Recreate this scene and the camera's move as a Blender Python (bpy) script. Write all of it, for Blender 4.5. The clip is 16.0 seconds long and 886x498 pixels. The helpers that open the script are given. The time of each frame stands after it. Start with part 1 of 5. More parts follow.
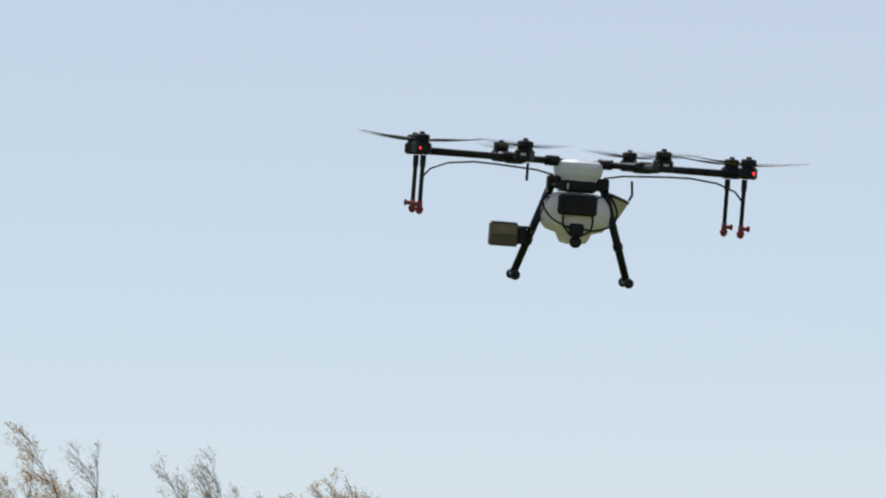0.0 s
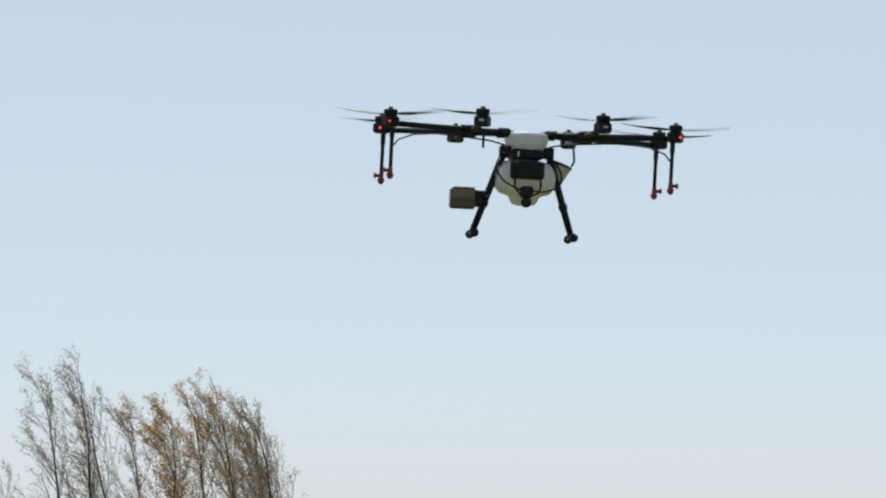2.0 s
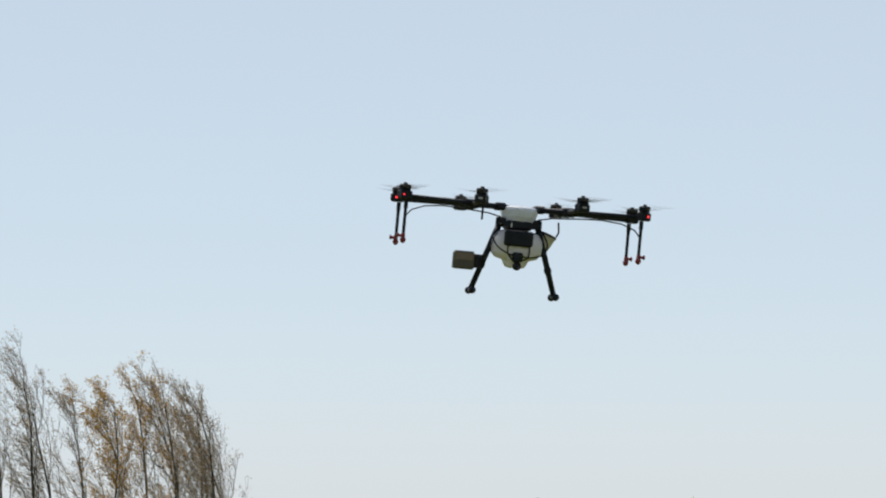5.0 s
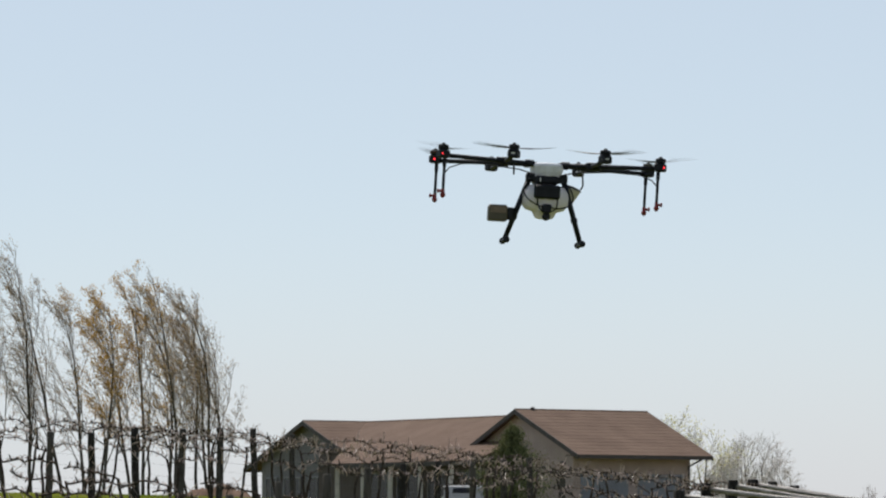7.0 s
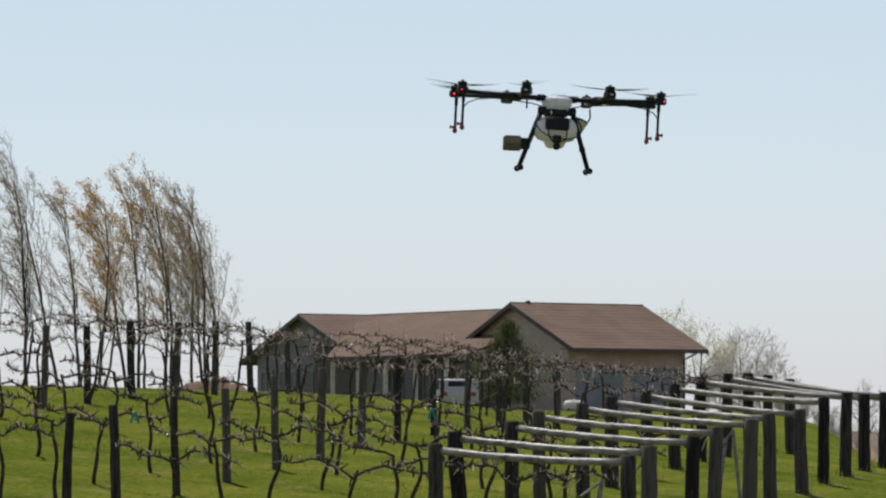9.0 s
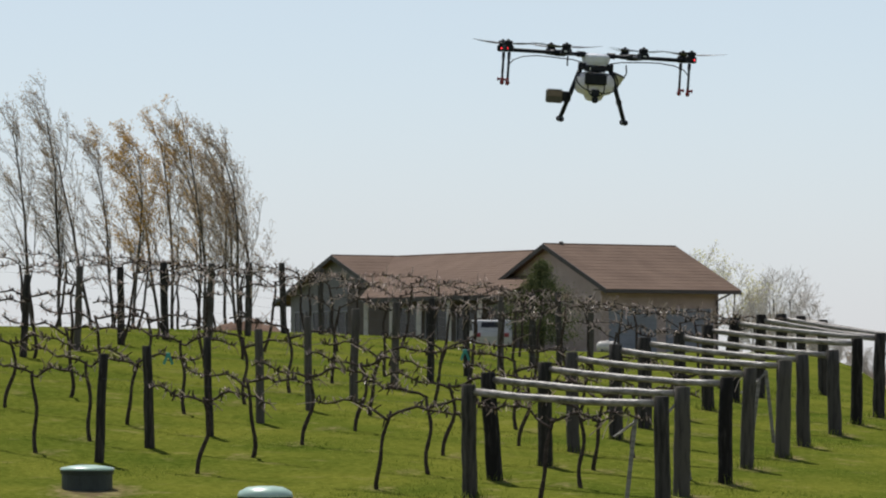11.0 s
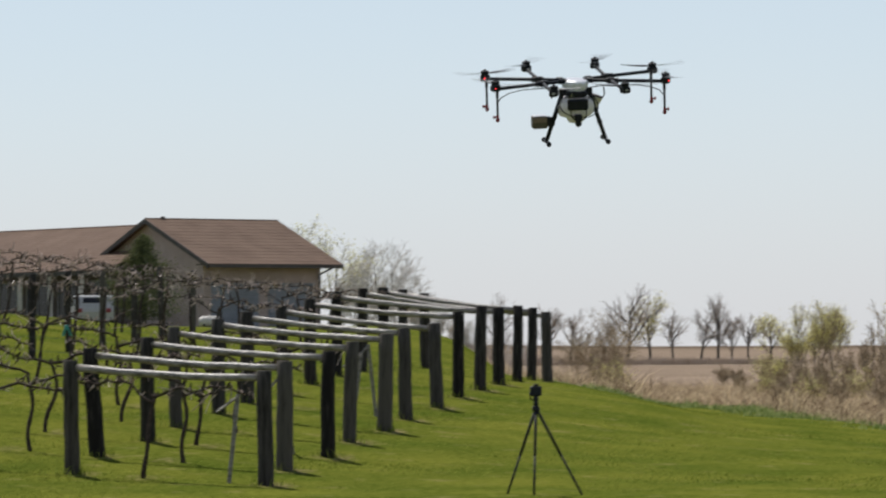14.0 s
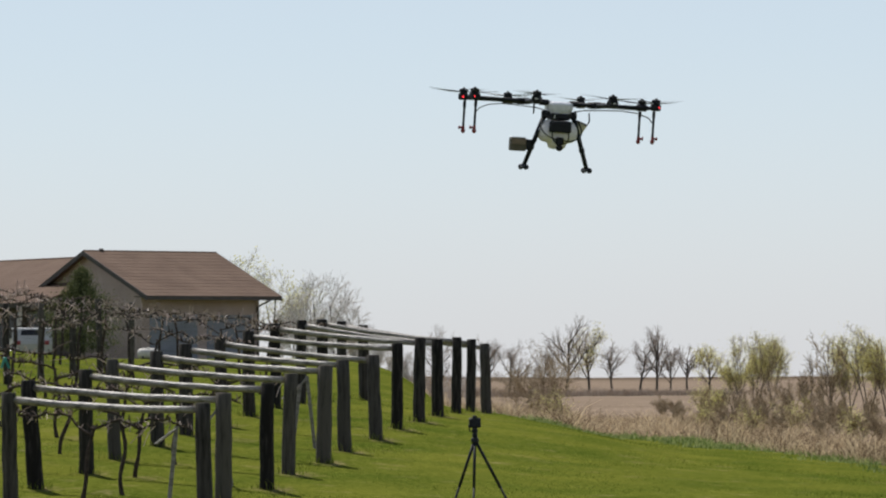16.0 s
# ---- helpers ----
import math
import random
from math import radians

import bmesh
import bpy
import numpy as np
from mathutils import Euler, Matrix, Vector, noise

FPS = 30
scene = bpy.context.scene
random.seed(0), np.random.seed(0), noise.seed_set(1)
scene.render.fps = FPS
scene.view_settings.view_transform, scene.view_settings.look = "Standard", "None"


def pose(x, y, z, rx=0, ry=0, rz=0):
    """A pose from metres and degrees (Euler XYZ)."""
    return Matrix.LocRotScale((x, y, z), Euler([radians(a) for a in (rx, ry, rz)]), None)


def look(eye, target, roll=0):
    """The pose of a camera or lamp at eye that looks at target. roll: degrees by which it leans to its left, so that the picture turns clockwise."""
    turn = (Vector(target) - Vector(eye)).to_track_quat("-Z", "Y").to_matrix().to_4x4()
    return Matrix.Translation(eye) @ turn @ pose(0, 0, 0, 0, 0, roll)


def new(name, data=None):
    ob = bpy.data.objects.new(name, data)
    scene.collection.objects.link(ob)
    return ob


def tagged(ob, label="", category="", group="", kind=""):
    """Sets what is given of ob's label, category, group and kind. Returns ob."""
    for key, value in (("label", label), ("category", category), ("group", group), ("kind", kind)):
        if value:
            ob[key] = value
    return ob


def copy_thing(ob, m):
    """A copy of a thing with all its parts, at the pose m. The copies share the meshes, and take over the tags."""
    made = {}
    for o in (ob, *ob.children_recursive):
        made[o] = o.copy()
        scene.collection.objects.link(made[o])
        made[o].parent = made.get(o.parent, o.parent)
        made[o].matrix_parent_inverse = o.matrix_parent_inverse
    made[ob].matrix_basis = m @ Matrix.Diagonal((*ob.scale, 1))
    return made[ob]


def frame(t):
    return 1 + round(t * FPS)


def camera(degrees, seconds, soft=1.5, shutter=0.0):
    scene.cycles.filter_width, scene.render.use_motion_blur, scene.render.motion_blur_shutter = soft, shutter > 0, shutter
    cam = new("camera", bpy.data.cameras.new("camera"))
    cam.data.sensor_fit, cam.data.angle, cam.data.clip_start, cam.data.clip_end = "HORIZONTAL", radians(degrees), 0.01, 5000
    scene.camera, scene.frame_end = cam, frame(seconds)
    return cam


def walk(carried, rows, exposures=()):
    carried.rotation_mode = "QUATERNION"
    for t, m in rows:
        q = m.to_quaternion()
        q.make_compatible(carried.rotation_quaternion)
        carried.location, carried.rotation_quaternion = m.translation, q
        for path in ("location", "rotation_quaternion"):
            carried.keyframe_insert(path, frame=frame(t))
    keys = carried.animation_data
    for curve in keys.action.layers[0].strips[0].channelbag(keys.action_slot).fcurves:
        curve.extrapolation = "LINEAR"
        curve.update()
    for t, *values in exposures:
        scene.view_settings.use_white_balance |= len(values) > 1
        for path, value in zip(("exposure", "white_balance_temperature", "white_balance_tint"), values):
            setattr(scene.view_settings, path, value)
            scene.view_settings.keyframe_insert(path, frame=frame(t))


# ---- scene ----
# Camera: a long lens on a tripod head that pans and tilts
EYE = (0.0, 0.0, 1.74)
PATH = [
    (0.0, 96.523, -0.365, 3.727),
    (0.5, 96.300, -0.331, 3.341),
    (1.0, 96.043, -0.299, 2.903),
    (1.5, 95.561, -0.218, 2.356),
    (2.0, 95.207, -0.176, 1.951),
    (2.5, 95.382, -0.173, 1.856),
    (3.0, 95.373, -0.177, 1.761),
    (3.5, 95.213, -0.180, 1.806),
    (4.0, 95.138, -0.163, 1.532),
    (4.2, 95.166, -0.141, 1.407),
    (6.3, 94.245, -0.125, 1.134),
    (6.5, 94.121, -0.140, 1.161),
    (7.0, 93.788, -0.110, 1.137),
    (7.5, 93.332, -0.101, 1.113),
    (8.0, 92.974, -0.043, 1.081),
    (8.5, 92.772, -0.089, 1.117),
    (9.0, 92.387, -0.121, 1.076),
    (9.2, 92.210, -0.138, 1.024),
    (11.3, 91.601, -0.117, 1.541),
    (11.5, 91.591, -0.097, 1.451),
    (12.0, 91.476, -0.085, 1.221),
    (12.5, 91.362, 0.043, 0.001),
    (13.0, 91.617, 0.126, -1.331),
    (13.5, 91.160, 0.268, -2.574),
    (14.0, 91.267, 0.295, -3.713),
    (14.5, 91.466, 0.389, -4.313),
    (15.0, 91.446, 0.392, -4.562),
    (15.5, 91.811, 0.368, -4.625),
    (16.0, 91.679, 0.391, -4.517),
]
cam = camera(11.617, 16.0, soft=2.1, shutter=0.5)
walk(cam, [(t, pose(*EYE, rx, ry, rz)) for t, rx, ry, rz in PATH])

# World and sun: clear spring midday, sun high behind and to the side of the vines
SUN_EL, SUN_AZ = 60.0, -24.0        # degrees; azimuth from +y towards +x
world = bpy.data.worlds.new("sky")
scene.world = world
world.use_nodes = True
wn = world.node_tree.nodes
wl = world.node_tree.links
sky = wn.new("ShaderNodeTexSky")
sky.sky_type = "NISHITA"
sky.sun_disc = False
sky.sun_elevation = radians(SUN_EL)
sky.sun_rotation = radians(SUN_AZ)
sky.air_density, sky.dust_density, sky.ozone_density = 0.8, 0.0, 0.8
wn["Background"].inputs["Strength"].default_value = 0.0885
# haze over the blue, thicker and greyer towards the horizon
up = wn.new("ShaderNodeSeparateXYZ")
wl.new(wn.new("ShaderNodeTexCoord").outputs["Generated"], up.inputs[0])
height = wn.new("ShaderNodeMapRange")
height.interpolation_type = "SMOOTHSTEP"
height.inputs["From Min"].default_value, height.inputs["From Max"].default_value = -0.015, 0.085
wl.new(up.outputs["Z"], height.inputs["Value"])
tint = wn.new("ShaderNodeMix")
tint.data_type = "RGBA"
tint.inputs["A"].default_value, tint.inputs["B"].default_value = (7.35, 7.4, 7.75, 1), (8.2, 9.05, 9.9, 1)
wl.new(height.outputs[0], tint.inputs["Factor"])
amount = wn.new("ShaderNodeMapRange")
amount.inputs["To Min"].default_value, amount.inputs["To Max"].default_value = 0.96, 0.6
wl.new(height.outputs[0], amount.inputs["Value"])
# the haze thins out towards the zenith
zenith = wn.new("ShaderNodeMapRange")
zenith.interpolation_type = "SMOOTHSTEP"
zenith.inputs["From Min"].default_value, zenith.inputs["From Max"].default_value = 0.12, 0.75
zenith.inputs["To Min"].default_value, zenith.inputs["To Max"].default_value = 1.0, 0.15
wl.new(up.outputs["Z"], zenith.inputs["Value"])
thin = wn.new("ShaderNodeMath")
thin.operation = "MULTIPLY"
wl.new(amount.outputs[0], thin.inputs[0])
wl.new(zenith.outputs[0], thin.inputs[1])
haze = wn.new("ShaderNodeMix")
haze.data_type = "RGBA"
wl.new(thin.outputs[0], haze.inputs["Factor"])
wl.new(tint.outputs["Result"], haze.inputs["B"])
wl.new(sky.outputs["Color"], haze.inputs["A"])
wl.new(haze.outputs["Result"], wn["Background"].inputs["Color"])
sun = new("sun", bpy.data.lights.new("sun", "SUN"))
sun.data.energy, sun.data.angle, sun.data.color = 4.6, radians(0.53), (1.0, 0.95, 0.88)
sd = Vector((math.sin(radians(SUN_AZ)) * math.cos(radians(SUN_EL)), math.cos(radians(SUN_AZ)) * math.cos(radians(SUN_EL)), math.sin(radians(SUN_EL))))
sun.matrix_world = look(sd * 60, (0, 0, 0))
scene.view_settings.exposure = 0.0


# ---------------------------------------------------------------- materials
def material(name, color, rough=0.6, metal=0.0, var=0.25, scale=6.0, bump=0.0, fine=60.0, color2=None, spec=0.5, emit=0.0, stretch=(1, 1, 1), island=0.0, objvar=0.0, trans=0.0):
    """Two scales of noise vary the colour; the finer one also gives relief."""
    m = bpy.data.materials.new(name)
    m.use_nodes = True
    n, l = m.node_tree.nodes, m.node_tree.links
    b = n["Principled BSDF"]
    b.inputs["Roughness"].default_value, b.inputs["Metallic"].default_value = rough, metal
    b.inputs["Specular IOR Level"].default_value = spec
    tc = n.new("ShaderNodeTexCoord")
    mp = n.new("ShaderNodeMapping")
    mp.inputs["Scale"].default_value = stretch
    l.new(tc.outputs["Object"], mp.inputs["Vector"])
    a = n.new("ShaderNodeTexNoise")
    a.inputs["Scale"].default_value, a.inputs["Detail"].default_value = scale, 4
    c = n.new("ShaderNodeTexNoise")
    c.inputs["Scale"].default_value, c.inputs["Detail"].default_value = fine, 3
    l.new(mp.outputs[0], a.inputs["Vector"])
    l.new(mp.outputs[0], c.inputs["Vector"])
    mix = n.new("ShaderNodeMix")
    mix.data_type = "RGBA"
    c2 = color2 or tuple(min(1, v * (1 + var) + 0.01) for v in color)
    c1 = color if color2 else tuple(v * (1 - var) for v in color)
    mix.inputs["A"].default_value, mix.inputs["B"].default_value = (*c1, 1), (*c2, 1)
    ramp = n.new("ShaderNodeMapRange")
    ramp.inputs["From Min"].default_value, ramp.inputs["From Max"].default_value = 0.3, 0.7
    add = n.new("ShaderNodeMath")
    add.operation = "MULTIPLY_ADD"
    add.inputs[1].default_value = 0.35
    l.new(c.outputs["Fac"], add.inputs[0])
    l.new(a.outputs["Fac"], add.inputs[2])
    sub = n.new("ShaderNodeMath")
    sub.operation = "SUBTRACT"
    sub.inputs[1].default_value = 0.175
    l.new(add.outputs[0], sub.inputs[0])
    last = sub.outputs[0]
    if island or objvar:
        src = n.new("ShaderNodeNewGeometry").outputs["Random Per Island"] if island else n.new("ShaderNodeObjectInfo").outputs["Random"]
        k = n.new("ShaderNodeMath")
        k.operation = "MULTIPLY_ADD"
        k.inputs[1].default_value = island or objvar
        l.new(src, k.inputs[0])
        k2 = n.new("ShaderNodeMath")
        k2.operation = "SUBTRACT"
        k2.inputs[1].default_value = (island or objvar) / 2
        l.new(last, k.inputs[2])
        l.new(k.outputs[0], k2.inputs[0])
        last = k2.outputs[0]
    l.new(last, ramp.inputs["Value"])
    l.new(ramp.outputs[0], mix.inputs["Factor"])
    l.new(mix.outputs["Result"], b.inputs["Base Color"])
    if bump:
        bp = n.new("ShaderNodeBump")
        bp.inputs["Strength"].default_value, bp.inputs["Distance"].default_value = bump, 0.02
        l.new(c.outputs["Fac"], bp.inputs["Height"])
        l.new(bp.outputs[0], b.inputs["Normal"])
    if emit:
        b.inputs["Emission Color"].default_value = (*color, 1)
        b.inputs["Emission Strength"].default_value = emit
    if trans:
        t = n.new("ShaderNodeBsdfTranslucent")
        l.new(mix.outputs["Result"], t.inputs["Color"])
        ms = n.new("ShaderNodeMixShader")
        ms.inputs[0].default_value = trans
        l.new(b.outputs[0], ms.inputs[1])
        l.new(t.outputs[0], ms.inputs[2])
        l.new(ms.outputs[0], n["Material Output"].inputs["Surface"])
    return m


BLACK = material("carbon_black", (0.004, 0.0055, 0.011), 0.6, 0.0, 0.3, 20, 0.05, 300, spec=0.28)
BLACK_SHELL = material("black_plastic", (0.004, 0.005, 0.01), 0.55, 0, 0.3, 15, 0.05, 200, spec=0.28)
BLADE = material("blade_black", (0.02, 0.02, 0.022), 0.4, 0, 0.3, 12)
WHITE_SHELL = material("white_shell", (0.8, 0.82, 0.87), 0.35, 0, 0.04, 12, 0.03, 120, trans=0.3)
TANK = material("tank_white", (0.87, 0.84, 0.87), 0.35, 0, 0.05, 9, 0.03, 90, trans=0.25)
FUNNEL = material("tank_cream", (0.74, 0.7, 0.56), 0.45, 0, 0.08, 14, trans=0.3)
RED = material("red_plastic", (0.22, 0.022, 0.027), 0.5, 0, 0.2, 40)
LED = material("red_lamp", (1.0, 0.03, 0.04), 0.3, emit=2.5)
METAL = material("brushed_metal", (0.6, 0.6, 0.6), 0.35, 0.9, 0.15, 40)
TAN_PACK = material("tan_cardboard", (0.2, 0.145, 0.105), 0.7, 0, 0.12, 20, 0.1, 100)
KHAKI_PACK = material("khaki_plastic", (0.085, 0.07, 0.045), 0.6, 0, 0.15, 18, 0.1, 100)
LABEL_GREY = material("label_grey", (0.5, 0.5, 0.5), 0.5)
POST_WOOD = material("weathered_post", (0.014, 0.012, 0.011), 0.9, 0, 0.4, 20, 0.7, 70, color2=(0.075, 0.066, 0.059), stretch=(1, 1, 0.12), objvar=0.45, spec=0.2)
LINE_WOOD = material("grey_line_post", (0.025, 0.022, 0.019), 0.9, 0, 0.4, 20, 0.7, 70, color2=(0.095, 0.083, 0.07), stretch=(1, 1, 0.12), objvar=0.5, spec=0.2)
RAIL_WOOD = material("silvered_rail", (0.07, 0.058, 0.048), 0.45, 0, 0.3, 16, 0.5, 70, color2=(0.36, 0.32, 0.285), stretch=(0.12, 1, 1), spec=0.75)
VINE = material("vine_bark", (0.026, 0.019, 0.015), 0.95, 0, 0.4, 18, 0.5, 80, color2=(0.075, 0.056, 0.046), spec=0.2)
CANE = material("pruned_cane", (0.19, 0.125, 0.1), 0.38, 0, 0.4, 20, 0.2, 90, color2=(0.66, 0.5, 0.42), island=0.7, spec=0.6)
WIRE = material("galvanised_wire", (0.16, 0.16, 0.16), 0.55, 0.9, 0.1, 30)
BARK = material("grey_bark", (0.04, 0.034, 0.03), 0.9, 0, 0.3, 4, 0.4, 20, color2=(0.12, 0.105, 0.09), stretch=(1, 1, 0.3), spec=0.2)
TWIG = material("bare_twig", (0.16, 0.127, 0.1), 0.9, 0, 0.3, 4, color2=(0.39, 0.325, 0.265), island=0.5, spec=0.2)
BRUSH_TWIG = material("reddish_twig", (0.2, 0.15, 0.095), 0.9, 0, 0.3, 1, color2=(0.5, 0.41, 0.27), island=0.6, spec=0.1)
HEDGE = material("hedgerow_twigs", (0.24, 0.185, 0.145), 0.9, 0, 0.3, 1, color2=(0.46, 0.38, 0.3), island=0.6, spec=0.1)
# twigs lightened to carry the haze of distance in their colour
HAZED_TWIG = material("haze_paled_twig", (0.42, 0.385, 0.35), 0.9, 0, 0.3, 1, color2=(0.66, 0.62, 0.58), island=0.5, spec=0.1)
BUD_TAN = material("tan_catkins", (0.28, 0.19, 0.09), 0.9, 0, 0.3, 3, color2=(0.48, 0.37, 0.24), island=0.6, spec=0.1, trans=0.5)
BUD_OCHRE = material("ochre_catkins", (0.4, 0.22, 0.045), 0.9, 0, 0.3, 3, color2=(0.6, 0.38, 0.12), island=0.6, spec=0.1, trans=0.5)
BUD_GREEN = material("fresh_leaf_buds", (0.42, 0.4, 0.12), 0.9, 0, 0.3, 3, color2=(0.72, 0.67, 0.3), island=0.6, spec=0.1, trans=0.6)
NEEDLE = material("conifer_needles", (0.045, 0.06, 0.022), 0.8, 0, 0.3, 3, color2=(0.18, 0.19, 0.08), island=0.6, spec=0.2, trans=0.25)
DRY_GRASS = material("dry_grass", (0.13, 0.085, 0.05), 0.9, 0, 0.3, 0.5, color2=(0.7, 0.56, 0.36), island=0.9, spec=0.1, trans=0.4)
GREEN_GRASS = material("grass_blades", (0.1, 0.135, 0.017), 0.95, 0, 0.3, 0.8, color2=(0.28, 0.32, 0.06), island=0.9, spec=0.0, trans=0.5)
WEED = material("lush_weeds", (0.1, 0.16, 0.03), 0.8, 0, 0.3, 0.8, color2=(0.36, 0.4, 0.15), island=0.8, spec=0.3, trans=0.4)
SHINGLE = material("brown_shingles", (0.118, 0.076, 0.054), 0.9, 0, 0.2, 0.8, 0.3, 9, color2=(0.158, 0.105, 0.076), objvar=0.015, spec=0.2)
SIDING = material("taupe_siding", (0.41, 0.315, 0.28), 0.75, 0, 0.08, 1.5, 0.05, 12)
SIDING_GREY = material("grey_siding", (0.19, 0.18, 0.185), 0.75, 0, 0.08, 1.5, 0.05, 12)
# brown siding darkened further: the shade under the porch is in this colour
SIDING_PORCH_SHADE = material("brown_siding_porch_shade", (0.09, 0.068, 0.057), 0.75, 0, 0.1, 1.5, 0.05, 12)
FRAME_GREY = material("grey_frame_paint", (0.26, 0.25, 0.255), 0.6, 0, 0.08, 3)
POST_PAINT = material("pale_post_paint", (0.58, 0.54, 0.5), 0.6, 0, 0.08, 3)
FASCIA = material("dark_fascia", (0.05, 0.04, 0.035), 0.6, 0, 0.2, 3)
CAR_PAINT = material("car_white", (0.4, 0.385, 0.375), 0.35, 0, 0.05, 3)
GARAGE_BLUE = material("slate_blue_door", (0.2, 0.21, 0.24), 0.6, 0, 0.1, 2)
BRICK_TAN = material("tan_masonry", (0.45, 0.33, 0.24), 0.85, 0, 0.15, 3, 0.2, 20)
GLASS_DARK = material("window_glass", (0.012, 0.014, 0.018), 0.12, 0, 0.2, 2, spec=0.25)
LID_GREEN = material("green_fibreglass", (0.36, 0.5, 0.42), 0.35, 0, 0.08, 8, 0.05, 60)
RISER_GREEN = material("dark_green_riser", (0.006, 0.014, 0.011), 0.5, 0, 0.2, 10, 0.1, 80)
TEAL = material("teal_plastic", (0.05, 0.32, 0.27), 0.5, 0, 0.15, 20, trans=0.3)
SOIL_HEAP = material("brown_soil", (0.09, 0.055, 0.038), 0.95, 0, 0.3, 1.2, 0.6, 9, color2=(0.2, 0.13, 0.095), spec=0.1)


def ground_material():
    m = bpy.data.materials.new("lawn_and_fields")
    m.use_nodes = True
    n, l = m.node_tree.nodes, m.node_tree.links
    b = n["Principled BSDF"]
    b.inputs["Roughness"].default_value, b.inputs["Specular IOR Level"].default_value = 1.0, 0.0
    tc = n.new("ShaderNodeTexCoord")

    def noisy(scale, detail, c1, c2, lo=0.35, hi=0.65):
        a = n.new("ShaderNodeTexNoise")
        a.inputs["Scale"].default_value, a.inputs["Detail"].default_value = scale, detail
        l.new(tc.outputs["Object"], a.inputs["Vector"])
        r = n.new("ShaderNodeValToRGB")
        r.color_ramp.elements[0].position, r.color_ramp.elements[1].position = lo, hi
        r.color_ramp.elements[0].color, r.color_ramp.elements[1].color = (*c1, 1), (*c2, 1)
        l.new(a.outputs["Fac"], r.inputs["Fac"])
        return a, r

    def mixed(fac, a, b_, kind="MIX"):
        x = n.new("ShaderNodeMix")
        x.data_type, x.blend_type = "RGBA", kind
        l.new(fac, x.inputs["Factor"])
        l.new(a, x.inputs["A"])
        l.new(b_, x.inputs["B"])
        return x.outputs["Result"]

    _, lawn = noisy(0.45, 7, (0.052, 0.082, 0.008), (0.17, 0.172, 0.026), 0.34, 0.66)
    f_a, fine = noisy(9.0, 6, (0.024, 0.042, 0.005), (0.16, 0.175, 0.033), 0.3, 0.7)
    p_a, _ = noisy(1.7, 4, (0, 0, 0), (1, 1, 1), 0.62, 0.74)
    half = n.new("ShaderNodeValue")
    half.outputs[0].default_value = 0.5
    grass = mixed(half.outputs[0], lawn.outputs[0], fine.outputs[0])
    _, straw = noisy(6.0, 5, (0.2, 0.17, 0.06), (0.34, 0.28, 0.13))
    bare = n.new("ShaderNodeMapRange")
    bare.inputs["From Min"].default_value, bare.inputs["From Max"].default_value, bare.inputs["To Max"].default_value = 0.6, 0.76, 0.42
    l.new(p_a.outputs["Fac"], bare.inputs["Value"])
    grass = mixed(bare.outputs[0], grass, straw.outputs[0])
    _, field = noisy(0.08, 6, (0.2, 0.152, 0.112), (0.275, 0.213, 0.16))
    _, plough = noisy(0.02, 5, (0.1, 0.075, 0.056), (0.16, 0.12, 0.092))
    _, earth = noisy(5.0, 5, (0.13, 0.09, 0.06), (0.3, 0.24, 0.13))
    for key, col in (("field", field), ("plough", plough), ("bare", earth)):
        at = n.new("ShaderNodeAttribute")
        at.attribute_name = key
        fac = at.outputs["Fac"]
        if key == "bare":
            br = n.new("ShaderNodeMath")          # ragged patches, not discs
            br.operation = "MULTIPLY_ADD"
            br.inputs[1].default_value = 1.6
            l.new(fac, br.inputs[0])
            ng = n.new("ShaderNodeMath")
            ng.operation = "MULTIPLY_ADD"
            ng.inputs[1].default_value, ng.inputs[2].default_value = 1.8, -1.55
            l.new(f_a.outputs["Fac"], ng.inputs[0])
            l.new(ng.outputs[0], br.inputs[2])
            br.use_clamp = True
            fac = br.outputs[0]
        grass = mixed(fac, grass, col.outputs[0])
    l.new(grass, b.inputs["Base Color"])
    bp = n.new("ShaderNodeBump")
    bp.inputs["Strength"].default_value, bp.inputs["Distance"].default_value = 0.9, 0.06
    l.new(f_a.outputs["Fac"], bp.inputs["Height"])
    l.new(bp.outputs[0], b.inputs["Normal"])
    return m


